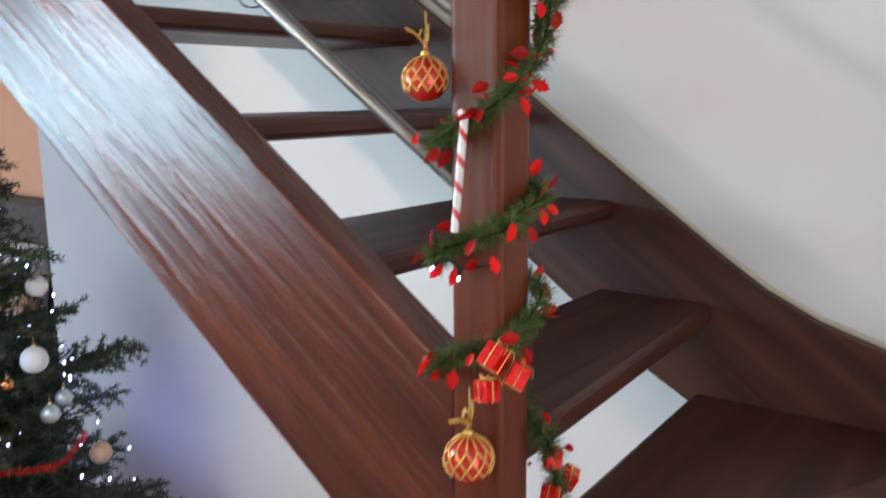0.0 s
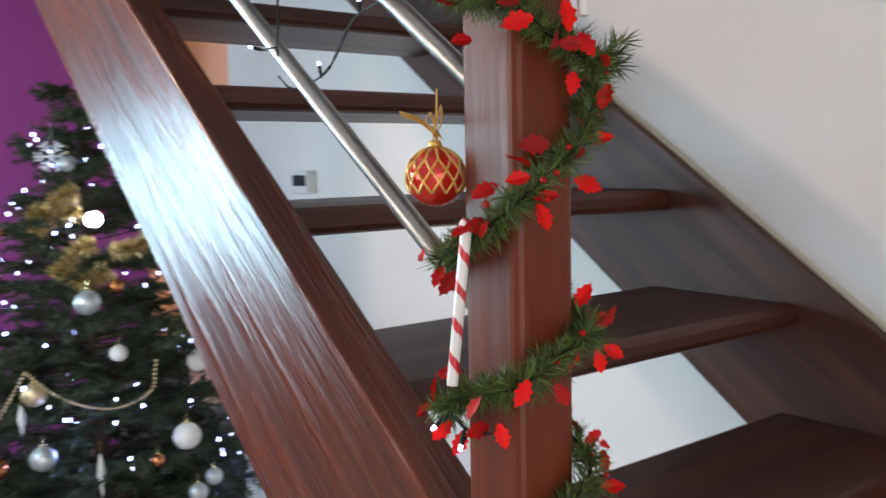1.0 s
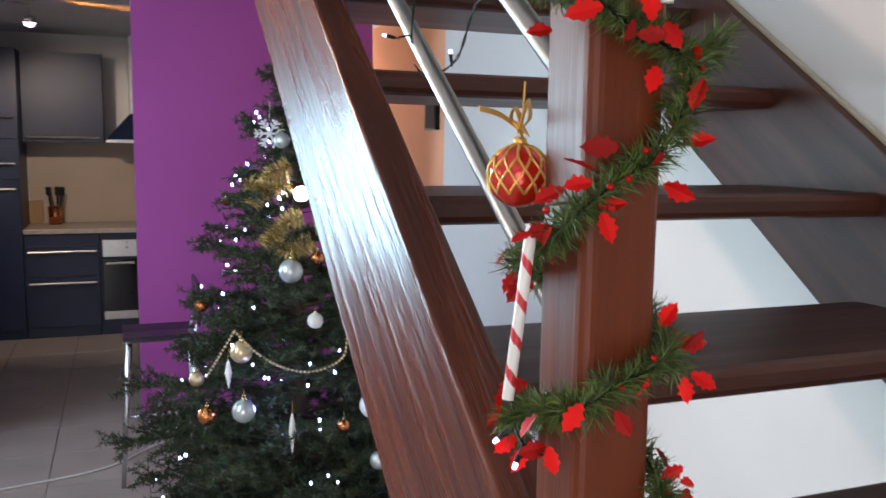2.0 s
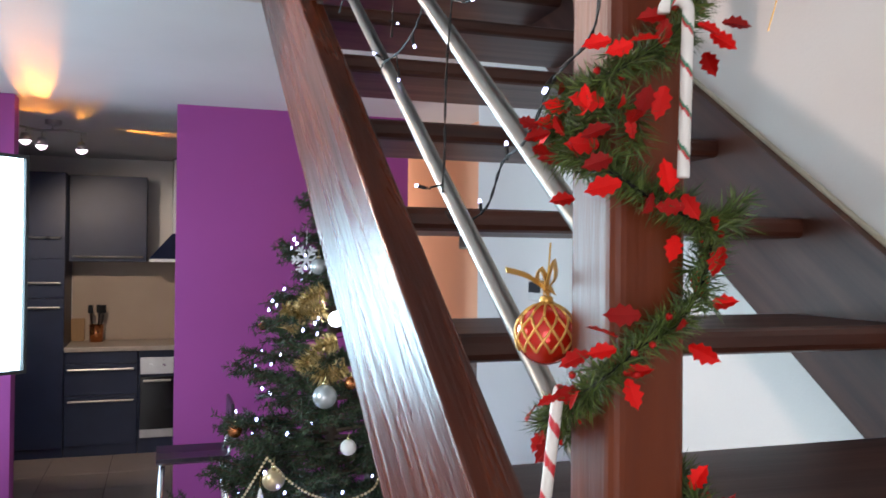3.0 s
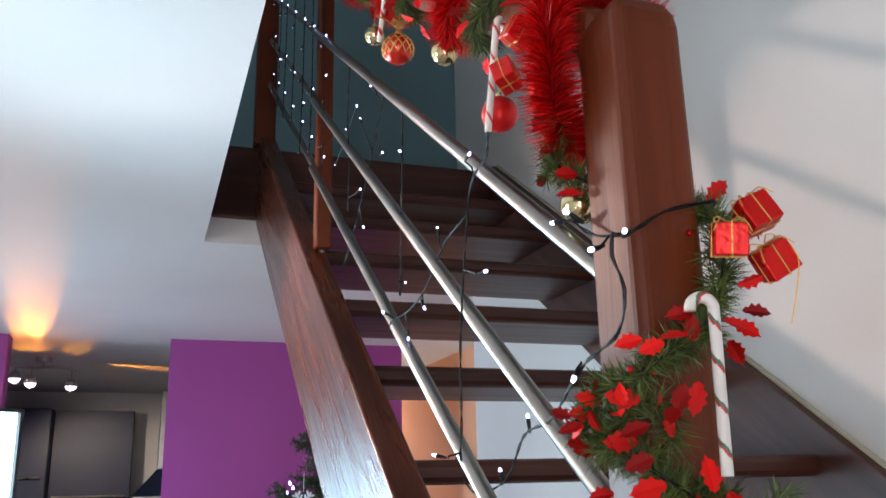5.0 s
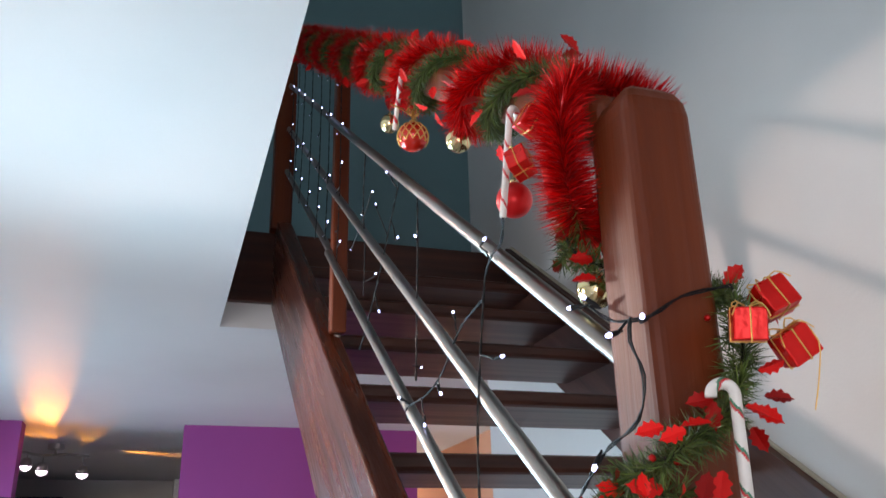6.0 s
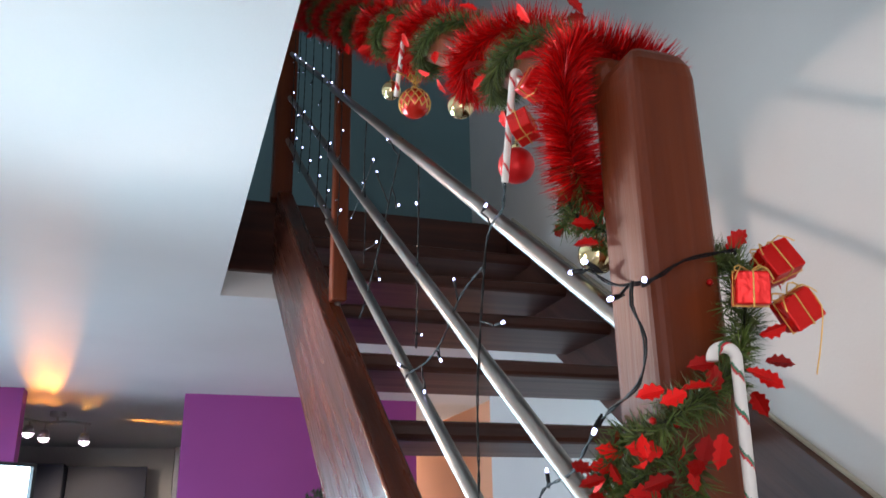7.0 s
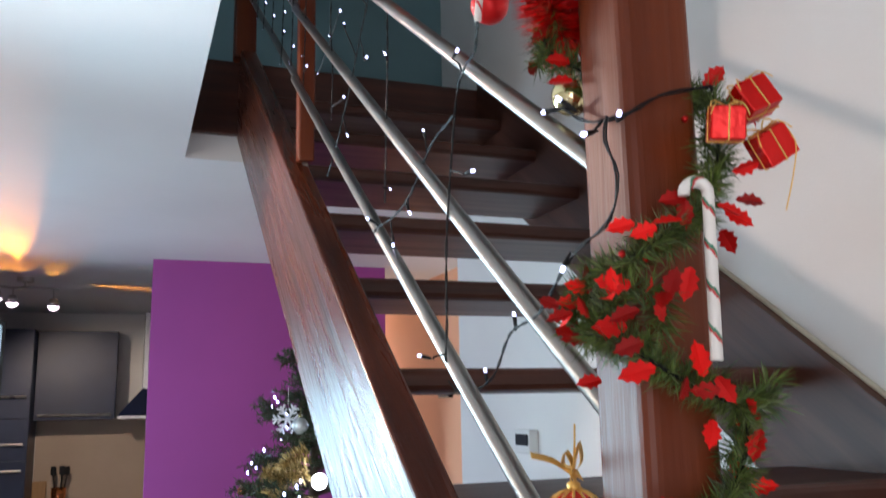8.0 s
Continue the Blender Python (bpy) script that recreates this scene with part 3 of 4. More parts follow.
for z0, x0, y0 in ((1.672, 0.070, -0.018), (1.664, 0.076, -0.012), (1.680, 0.068, -0.020)):
    tip = Vector((x0 + 0.012, y0 - 0.006, z0 + 0.006))
    fringe(nb, [Vector((0.058, -0.016, 1.668)) - core[0], tip - core[0]], 3000, 0.018, 0.0013, 1.8, 0.7)
tagged(part("needles", nb, NEEDLE, garland, "green plastic needles"), kind="stuff")
axis = lambda p: (0.027 - core[0].x, 0.030 - core[0].y, p[2] - 0.004)


def lay_leaves(rows):
    """Leaves by their middle and the way they point, in degrees from level across the post's corner."""
    for x, y, z, turn in rows:
        a = radians(turn)
        way = Vector((0.937 * math.cos(a), -0.35 * math.cos(a), math.sin(a))) + Vector((-0.5, -0.84, 0)) * rng.uniform(-0.1, 0.45)
        way.normalize()
        size = rng.uniform(0.0195, 0.0248)
        face = Vector((-0.5 + rng.gauss(0, 0.35), -0.84 + rng.gauss(0, 0.35), rng.uniform(-0.1, 0.7)))
        leaf_at(garland, Vector((x, y, z)) - core[0] - way * size * 0.5, way, size, face)


lay_leaves([(-0.028, -0.024, 1.782, 195), (-0.027, 0.035, 1.752, 165), (-0.027, -0.003, 1.721, 180), (-0.025, -0.018, 1.727, 200), (-0.025, -0.028, 1.691, 195), (-0.022, 0.035, 1.687, 190),
            (0.015, -0.030, 1.746, 255), (0.009, -0.028, 1.801, 190), (0.019, -0.028, 1.792, 270), (0.004, -0.028, 1.786, 185), (-0.026, -0.022, 1.707, 200), (-0.025, 0.049, 1.742, 175),
            (-0.025, 0.046, 1.717, 180), (-0.026, -0.008, 1.749, 170), (0.022, -0.030, 1.680, 180), (0.037, -0.032, 1.680, 300), (0.026, -0.028, 1.653, 255), (0.074, 0.000, 1.649, 265),
            (0.096, 0.000, 1.812, 352), (0.074, 0.000, 1.782, 290), (0.085, 0.000, 1.799, 325), (0.073, 0.000, 1.903, 45), (0.021, -0.028, 1.700, 100), (-0.014, -0.028, 1.779, 200)])
lay_leaves([(-0.011, -0.028, 1.611, 180), (-0.024, -0.026, 1.600, 160), (-0.024, -0.026, 1.588, 190), (-0.026, 0.007, 1.579, 205), (-0.026, 0.017, 1.555, 185), (-0.004, -0.030, 1.561, 290),
            (-0.024, 0.053, 1.509, 230), (0.086, 0.000, 1.616, 10), (0.068, -0.004, 1.582, 335), (0.000, -0.030, 1.575, 10), (0.062, -0.026, 1.645, 250), (0.066, 0.000, 1.630, 280)])
lay_leaves([(-0.026, 0.052, 1.441, 180), (-0.025, 0.064, 1.392, 215), (-0.027, 0.018, 1.404, 190), (-0.027, -0.011, 1.407, 285), (-0.022, -0.026, 1.440, 235), (0.015, -0.028, 1.433, 300),
            (0.084, 0.000, 1.441, 280), (0.096, -0.004, 1.448, 330), (0.086, 0.000, 1.475, 8), (0.067, 0.000, 1.497, 60), (-0.025, 0.042, 1.388, 240), (-0.026, 0.064, 1.280, 205),
            (-0.026, 0.070, 1.298, 190), (-0.026, 0.003, 1.338, 100), (-0.026, 0.043, 1.278, 270), (0.009, -0.028, 1.309, 300), (0.075, 0.000, 1.382, 200), (0.090, 0.000, 1.358, 270),
            (0.100, 0.000, 1.335, 5), (0.001, -0.028, 1.298, 260), (-0.022, -0.026, 1.334, 0), (0.078, -0.010, 1.197, 120), (-0.024, 0.065, 1.513, 240)])
lay_leaves([(0.000, 0.085, 2.150, 130), (-0.040, 0.100, 2.098, 0), (-0.034, 0.082, 2.052, 190), (-0.020, 0.100, 1.989, 250), (-0.020, 0.080, 1.957, 200), (-0.014, 0.072, 1.933, 185),
            (-0.014, 0.070, 1.915, 185), (-0.030, 0.274, 2.268, 160), (-0.040, 0.586, 2.457, 240), (-0.040, 0.364, 2.255, 270)])
hidden = [p for p in rel if p.y + core[0].y > 0.05]
scatter_leaves(garland, hidden, 22, 0.022, axis)
scatter_leaves(garland, [p for p in rel if p.y + core[0].y <= 0.05], 26, 0.019, axis)
scatter_leaves(garland, [p - core[0] for p in bunch], 10, 0.019, axis)
bb = bmesh.new()
for k in range(46):
    p = rng.choice(rel)
    bmesh.ops.create_icosphere(bb, subdivisions=1, radius=0.0028, matrix=Matrix.Translation(p + Vector((rng.gauss(0, 0.010), rng.gauss(0, 0.010), rng.gauss(0, 0.008)))))
part("berries", bb, FOIL_RED, garland, "small shiny red berries", True)["kind"] = "stuff"

# ---- handrail garland and tinsel ----
def rail_axis(y):
    return Vector((0.0265, y, 2.036 + TAN * (y - 0.04)))


def round_rail(y0, y1, pitch, radius, phase=0.0, step=0.006):
    out, y = [], y0
    while y < y1:
        a = 2 * math.pi * (y - y0) / pitch + phase
        n = Vector((0, -rail_dir.z, rail_dir.y))
        out.append(rail_axis(y) + radius * (math.cos(a) * Vector((1, 0, 0)) + math.sin(a) * n))
        y += step * pitch / 0.25
    return out


tin = round_rail(0.215, 2.05, 0.275, 0.042, 0.90, 0.004)
head = spline([(0.020, 0.100, 1.962), (-0.004, 0.084, 1.966), (-0.020, 0.072, 1.995), (-0.024, 0.068, 2.030), (-0.022, 0.070, 2.064), (-0.010, 0.078, 2.094), (0.014, 0.086, 2.106), (0.040, 0.080, 2.104), (0.062, 0.074, 2.092), (0.074, 0.066, 2.072)], 0.004)
tinsel = thing("red_tinsel", "shiny red tinsel wound round the handrail and post head", "tinsel", "", tin[0])
b = fringe(bmesh.new(), [p - tin[0] for p in tin], 12500, 0.035, 0.0012, 0.15)
fringe(b, [p - tin[0] for p in head], 19000, 0.034, 0.0012, 0.15)
tagged(part("fringe", b, TINSEL_RED, tinsel), kind="stuff")
part("core_wire", tube([p - tin[0] for p in tin], 0.0012, 5), TINSEL_RED, tinsel)

gr = round_rail(0.10, 2.05, 0.275, 0.040, 0.13, 0.005)
rail_garland = thing("holly_garland", "green needle garland with red foil leaves along the handrail", "garland", "", gr[0])
rg = [p - gr[0] for p in gr]
part("core_wire", tube(rg, 0.0014, 5), BLACK_WIRE, rail_garland)
tagged(part("needles", fringe(bmesh.new(), rg, 7500, 0.025, 0.0010, 0.9), NEEDLE, rail_garland, "green plastic needles"), kind="stuff")
scatter_leaves(rail_garland, rg, 80, 0.027, lambda p: rail_axis(p[1] + gr[0].y) - gr[0])

# ---- baubles, canes and gifts on the stair ----
netted_bauble((-0.008, 0.088, 1.589), 0.0235, "red glass bauble with gold lattice hanging beside the post")
netted_bauble((-0.032, 0.018, 1.199), 0.026, "red glass bauble with gold lattice hanging low on the post")
candy_cane((-0.030, 0.022, 1.556), (-0.042, 0.027, 1.439), (0.5, 0.8, 0), (0.30, 0.0), "red and white striped candy cane on the post garland")
candy_cane((0.030, -0.038, 1.812), (0.026, -0.039, 1.698), (-1, 0.35, 0), (0.09, 0.10), "white candy cane with red and green stripes", 0.0039)
candy_cane((-0.038, 0.138, 2.108), (-0.032, 0.184, 2.014), (0.6, 0.5, 0), (0.14, 0.0), "pale striped candy cane hanging from the handrail", 0.0034)
candy_cane((-0.022, 0.57, 2.425), (-0.016, 0.64, 2.355), (0.3, 1, 0), (0.30, 0.0), "red and white candy cane hanging from the handrail", 0.0038)
for at, s, turn in (((0.050, -0.036, 1.853), 0.0225, (8, 4, -26)), ((0.080, -0.030, 1.876), 0.0240, (-14, -24, -12)), ((0.082, -0.040, 1.840), 0.0230, (12, -32, -20)),
                    ((-0.034, -0.016, 1.315), 0.025, (20, 35, 10)), ((-0.034, -0.006, 1.279), 0.022, (5, 10, 70)), ((-0.024, -0.036, 1.297), 0.023, (30, 20, 40)),
                    ((0.091, -0.012, 1.164), 0.022, (10, 10, 40)), ((0.126, -0.014, 1.126), 0.022, (25, -20, 20)), ((0.088, -0.012, 1.118), 0.022, (0, 30, 10))):
    gift_box(at, s, turn, "gift boxes on the post", at[2] == 1.840)
for at, s, turn in (((-0.030, 0.112, 2.078), 0.023, (15, 25, 10)), ((-0.034, 0.132, 2.046), 0.023, (-20, 15, 40)), ((0.004, 0.140, 2.048), 0.019, (10, -20, 20))):
    gift_box(at, s, turn, "gift boxes on the handrail")
ball("gold_ball", (0.010, 0.770, 2.440), 0.017, GOLD_PALE, "small shiny pale gold ball under the handrail", "balls under the handrail", string=0.05)
netted_bauble((0.006, 0.612, 2.330), 0.024, "red bauble with gold lines under the handrail")
ball("gold_ball", (0.006, 0.405, 2.217), 0.017, GOLD_PALE, "small shiny pale gold ball under the handrail", "balls under the handrail", string=0.05)
ball("red_ball", (-0.006, 0.214, 2.048), 0.0185, RED_MATT, "satin red ball hanging under the handrail", "balls under the handrail", string=0.05)
ball("gold_ball", (0.024, 0.120, 1.926), 0.017, GOLD_PALE, "shiny pale gold ball behind the post", "balls under the handrail", string=0.03)

# ---- string lights ----
def led_mesh():
    bm = put_lathe(bmesh.new(), [(0, 0.007), (0.0016, 0.0066), (0.0024, 0.005), (0.0026, 0.0)], 8)
    n = len(bm.faces)
    put_lathe(bm, [(0.0026, 0.0), (0.0029, 0.0), (0.0029, -0.010), (0.0015, -0.017), (0, -0.017)], 8)
    bm.faces.index_update()
    for f in bm.faces:
        f.material_index = 0 if f.index < n else 1
    me = bpy.data.meshes.new("led")
    bm.to_mesh(me)
    bm.free()
    me.materials.append(LED), me.materials.append(BLACK_WIRE)
    return me


LED_MESH = led_mesh()


def light_string(pts, leds, label, twist=0.0009):
    """A twisted pair of black wires through the points, with small lamps on stubs."""
    line = spline(pts, 0.008)
    o = line[0]
    ob = thing("string_lights", label, "string lights", "fairy light strings", o)
    b = bmesh.new()
    for ph in (0.0, math.pi):
        w = []
        for k, p in enumerate(line):
            d = (line[min(k + 1, len(line) - 1)] - line[max(k - 1, 0)]).normalized()
            u = d.orthogonal().normalized()
            v = d.cross(u)
            a = k * 0.9 + ph
            w.append(p - o + twist * (math.cos(a) * u + math.sin(a) * v))
        put_tube(b, w, 0.0008, 5)
    part("wire", b, BLACK_WIRE, ob, "twisted black wire")
    for at, way in leds:
        at, way = Vector(at), Vector(way).normalized()
        near = min(line, key=lambda p: (p - at).length)
        q = way.to_track_quat('Z', 'Y').to_matrix().to_4x4()
        lamp = shared("led", LED_MESH, ob, Matrix.Translation(at - o) @ q @ Matrix.Scale(0.70, 4))
        stub = [near - o, (near + at) / 2 - o - Vector((0, 0, 0.002)), at - way * 0.014 - o]
        part("stub", tube(stub, 0.0011, 5), BLACK_WIRE, ob)
    return ob


light_string([(-0.030, 0.188, 2.018), (-0.012, 0.240, 2.012), (0.004, 0.305, 2.024), (0.012, 0.345, 2.018), (0.013, 0.36, 1.99), (0.012, 0.39, 1.86), (0.012, 0.395, 1.76), (0.012, 0.40, 1.722), (0.030, 0.42, 1.71)],
             [((0.005, 0.330, 2.051), (0, -1, 0.2)), ((0.016, 0.322, 1.915), (0.3, -1, 0)), ((-0.017, 0.398, 1.726), (-0.6, 0.5, 0.2))], "black wired fairy lights hanging between the rails")
light_string([(0.012, 0.36, 1.99), (0.02, 0.46, 1.985), (0.022, 0.55, 1.945), (0.02, 0.62, 1.93), (0.012, 0.68, 1.925), (0.018, 0.70, 1.91)],
             [((0.022, 0.491, 2.012), (0, 0.5, 1)), ((0.022, 0.554, 1.923), (0.2, -0.5, -1)), ((-0.002, 0.665, 1.935), (-0.6, 0.4, 0.4)), ((0.02, 0.621, 1.893), (0, 0, -1))], "black wired fairy lights slung to the lower rail")
light_string([(0.02, 0.64, 2.26), (0.02, 0.642, 2.17), (0.02, 0.652, 2.05), (0.02, 0.66, 1.96)], [((0.014, 0.632, 2.173), (-0.4, -0.6, 0.2)), ((0.026, 0.66, 1.981), (0.5, 0.3, 0))], "black wired fairy lights hanging between the rails")
light_string([(0.02, 0.73, 2.33), (0.02, 0.79, 2.28), (0.02, 0.88, 2.20), (0.02, 0.98, 2.13), (0.02, 1.04, 2.10)],
             [((0.012, 0.795, 2.356), (-0.3, 0.5, 0.6)), ((0.02, 0.909, 2.345), (0, 0.4, 0.8)), ((0.02, 0.758, 2.221), (0, -0.8, 0)), ((0.02, 0.885, 2.132), (0, -0.4, -0.6))], "black wired fairy lights hanging between the rails")
light_string([(0.02, 1.00, 2.52), (0.02, 1.02, 2.40), (0.02, 1.00, 2.30), (0.02, 1.01, 2.20)], [((0.02, 1.03, 2.378), (0, 0.5, 0)), ((0.02, 0.941, 2.386), (0, -0.8, 0)), ((0.02, 0.91, 2.209), (0, -0.8, 0)), ((0.02, 1.131, 2.34), (0, 0.8, 0))], "black wired fairy lights hanging between the rails")
for y0, zs in ((1.28, (2.709, 2.60, 2.45)), (1.44, (2.853, 2.642, 2.50)), (1.58, (2.86, 2.668, 2.55)), (1.75, (3.02, 2.84, 2.72)), (1.92, (3.16, 2.98, 2.80)), (2.06, (3.24, 3.04, 2.90)), (2.2, (3.36, 3.2, 3.02))):
    z1 = 1.98 + TAN * y0
    light_string([(0.02, y0, z1), (0.024, y0 + 0.015, z1 - 0.15), (0.02, y0 - 0.01, z1 - 0.34), (0.02, y0 + 0.01, z1 - 0.52)],
                 [((0.02, y0 + s * 0.03, z), (0, s, 0.3)) for s, z in zip((1, -1, 1), zs)] + [((0.018, y0 + 0.035 * (-1) ** k, z1 - 0.04 - 0.15 * k), (0, (-1) ** k, 0.4)) for k in range(4)], "black wired fairy lights hanging between the rails")
# wound round the post and down to the lower rail
light_string([(0.080, 0.03, 1.892), (0.064, -0.008, 1.890), (0.053, -0.012, 1.888), (0.017, -0.012, 1.878), (-0.010, -0.014, 1.862), (-0.016, 0.018, 1.866), (-0.014, 0.045, 1.878), (-0.012, 0.07, 1.895)],
             [((-0.020, -0.018, 1.859), (-0.5, -1, 0)), ((-0.030, 0.009, 1.853), (-0.8, -0.3, -0.3)), ((-0.018, 0.062, 1.897), (-0.7, 0.2, 0.5)), ((-0.016, 0.090, 1.898), (-0.4, 0.9, 0.1))], "black wired fairy lights wound round the post")
light_string([(-0.018, 0.000, 1.864), (-0.018, 0.004, 1.848), (-0.015, -0.004, 1.822), (-0.014, 0.010, 1.795), (-0.016, 0.05, 1.782), (-0.008, 0.09, 1.772), (0.01, 0.17, 1.748), (0.03, 0.27, 1.74), (0.044, 0.35, 1.70), (0.03, 0.40, 1.685), (0.022, 0.42, 1.70)],
             [((-0.020, 0.066, 1.771), (-0.6, -0.2, -0.9)), ((0.044, 0.366, 1.707), (0, 0.3, 1)), ((0.028, 0.255, 1.755), (0, 0.2, 1))], "black wired fairy lights from the post to the rail")
light_string([(-0.012, 0.075, 1.43), (-0.022, 0.06, 1.412), (-0.024, 0.03, 1.40), (-0.020, 0.0, 1.405)],
             [((-0.032, 0.062, 1.398), (-0.6, 0.3, -0.6)), ((-0.034, 0.028, 1.392), (-0.5, -0.3, -0.8))], "black wired fairy lights in the post garland")

# ---- the fir tree with its ornaments ----
TX, TY, TTOP = 0.22, 2.10, 1.84


def tree_r(z):
    return 0.05 + 0.56 * max(0.0, 1 - (z - 0.2) / 1.75)


fir = thing("fir_tree", "dark green decorated fir tree standing on the floor beside the stair", "christmas tree", "", (TX, TY, 0))
part("trunk", tube([(0, 0, 0.0), (0.01, 0, 0.6), (0.0, 0.01, 1.3), (0, 0, TTOP)], [0.035, 0.028, 0.018, 0.004], 10), BARK, fir, "slim brown trunk", True)
limbs, foliage = bmesh.new(), bmesh.new()
trng = random.Random(11)
z = 0.22
while z < TTOP - 0.06:
    r = tree_r(z)
    n = 13 if z < 1.2 else 9
    a0 = trng.uniform(0, 6.28)
    for k in range(n):
        a = a0 + 2 * math.pi * k / n + trng.uniform(-0.2, 0.2)
        L = r * trng.uniform(0.7, 1.1) * (1.36 if trng.random() < 0.20 and z > 0.7 else 1.0)
        o = Vector((math.cos(a), math.sin(a), 0))
        zb = z + trng.uniform(-0.05, 0.05)
        rise = 0.10 + 0.25 * (z / TTOP)
        limb = spline([Vector((0, 0, zb)), o * L * 0.5 + Vector((0, 0, zb + rise * L * 0.35)), o * L + Vector((0, 0, zb + rise * L * 0.55 + trng.uniform(-0.05, 0.06)))], 0.03)
        put_tube(limbs, limb, [0.006 * (1 - 0.8 * j / len(limb)) + 0.001 for j in range(len(limb))], 5)
        fringe(foliage, limb[len(limb) // 4:], 800, 0.024, 0.0028, 1.0)
        side = Vector((-o.y, o.x, 0))
        for j in range(len(limb) // 3, len(limb) - 1):
            for sg in (1, -1):
                tw = (o * 0.8 + side * sg * trng.uniform(0.5, 1.2) + Vector((0, 0, trng.uniform(-0.5, 0.45)))).normalized()
                ln = L * 0.36 * (1.15 - j / len(limb)) + 0.03
                twig = [limb[j] + tw * ln * q / 3 for q in range(4)]
                put_tube(limbs, twig, 0.0016, 3)
                fringe(foliage, twig, 640, 0.022, 0.0030, 1.0)
    z += 0.082
tagged(part("branchwork", limbs, BARK, fir, "thin brown branches"), kind="stuff")
tagged(part("foliage", foliage, NEEDLE_DARK, fir, "dense dark green needles"), kind="stuff")

GLASS_CLEAR = mottled("frosted_silver_glass", (0.45, 0.50, 0.52), (0.62, 0.66, 0.68), 8, 0.18, 0.55, 0.0)
PEARL = mottled("white_pearl", (0.74, 0.72, 0.68), (0.84, 0.82, 0.78), 9, 0.35, bump=0.05)
CHAMPAGNE = mottled("champagne_lacquer", (0.60, 0.46, 0.26), (0.72, 0.58, 0.36), 9, 0.28, 0.6, 0.05)
COPPER = mottled("copper_lacquer", (0.50, 0.17, 0.06), (0.66, 0.26, 0.10), 9, 0.16, 0.9, 0.0)
PEACH = mottled("peach_lacquer", (0.62, 0.36, 0.24), (0.72, 0.46, 0.32), 9, 0.4, 0.2, 0.0)
TG = "balls on the fir tree"
for at, r, mat, label in (
        ((0.148, 1.955, 1.621), 0.024, GLASS_CLEAR, "silver glass ball near the top of the tree"),
        ((0.007, 2.10, 1.438), 0.013, COPPER, "small amber ball at a branch tip"),
        ((0.147, 1.825, 1.262), 0.034, GLASS_CLEAR, "frosted clear glass ball on the tree"),
        ((0.223, 1.835, 1.295), 0.019, COPPER, "striped copper ball on the tree"),
        ((-0.078, 2.02, 1.144), 0.022, COPPER, "dark copper ball at a branch tip"),
        ((0.206, 1.785, 1.127), 0.022, PEARL, "matt white ball on the tree"),
        ((0.013, 1.855, 1.036), 0.031, CHAMPAGNE, "matt gold ball on the tree"),
        ((-0.104, 1.915, 0.953), 0.021, CHAMPAGNE, "beige ball low on the tree"),
        ((-0.084, 1.840, 0.868), 0.026, COPPER, "shiny copper ball low on the tree"),
        ((0.006, 1.765, 0.895), 0.032, GLASS_CLEAR, "silver ball with a fine net"),
        ((0.262, 1.690, 0.852), 0.017, COPPER, "small copper ball low on the tree"),
        ((0.352, 1.720, 0.891), 0.036, PEARL, "white ball wound with pale wire"),
        ((0.359, 1.675, 0.747), 0.026, GLASS_CLEAR, "clear glass ball low on the tree"),
        ((0.500, 1.690, 0.583), 0.031, PEACH, "matt peach ball low on the tree"),
        ((0.415, 1.705, 0.769), 0.024, GLASS_CLEAR, "banded glass ball low on the tree"),
        ((0.430, 1.825, 1.065), 0.030, PEARL, "white ball among the branches")):
    ball("bauble", at, r, mat, label, TG, GOLD_PALE, "bauble", 0.02)

# snowflake
flake = thing("snowflake_ornament", "white sparkling snowflake hanging from the tree", "ornament", "", (0.118, 1.985, 1.640))
b = bmesh.new()
for k in range(6):
    a = math.pi * k / 3
    o = Vector((math.cos(a), -0.25 * math.cos(a), math.sin(a)))
    s = Vector((-math.sin(a), 0.25 * math.sin(a), math.cos(a)))
    put_tube(b, [(0, 0, 0), o * 0.042], 0.0035, 5)
    for q in (0.018, 0.030):
        for sg in (1, -1):
            put_tube(b, [o * q, o * (q + 0.010) + s * sg * 0.012], 0.003, 5)
part("star", b, mottled("silver_glitter", (0.70, 0.72, 0.76), (0.9, 0.9, 0.92), 200, 0.3, 0.3, 0.6, 300), flake)
part("loop", tube([(0, 0, 0.04), (0.001, 0, 0.09)], 0.0007, 5), PEARL, flake)

for at, h in (((-0.026, 1.825, 0.983), 0.042), ((0.124, 1.700, 0.840), 0.060)):
    ob = thing("icicle_ornament", "white glass icicle hanging on the tree", "ornament", "icicles on the fir tree", at)
    part("icicle", put_lathe(bmesh.new(), [(0, -h), (0.006, -h * 0.3), (0.010, h * 0.1), (0.004, h * 0.8), (0, h)], 8), PEARL, ob)
    part("loop", tube([(0, 0, h), (0.001, 0, h + 0.03)], 0.0006, 5), GOLD, ob)

# bead chains
BEAD = ball_mesh("bead", 0.0040, CHAMPAGNE)
for pts in ([(-0.004, 1.86, 1.095), (0.05, 1.81, 1.040), (0.114, 1.755, 1.008), (0.189, 1.735, 0.997), (0.272, 1.745, 1.025), (0.29, 1.75, 1.10)], [(-0.078, 1.885, 0.966), (-0.04, 1.875, 1.03), (-0.006, 1.865, 1.09)]):
    line = spline(pts, 0.0105)
    ob = thing("bead_chain", "gold bead chain draped on the tree", "bead chain", "bead chains", line[0])
    for p in line:
        shared("bead", BEAD, ob, Matrix.Translation(p - line[0]))
    part("thread", tube([p - line[0] for p in line], 0.0006, 4), GOLD, ob)

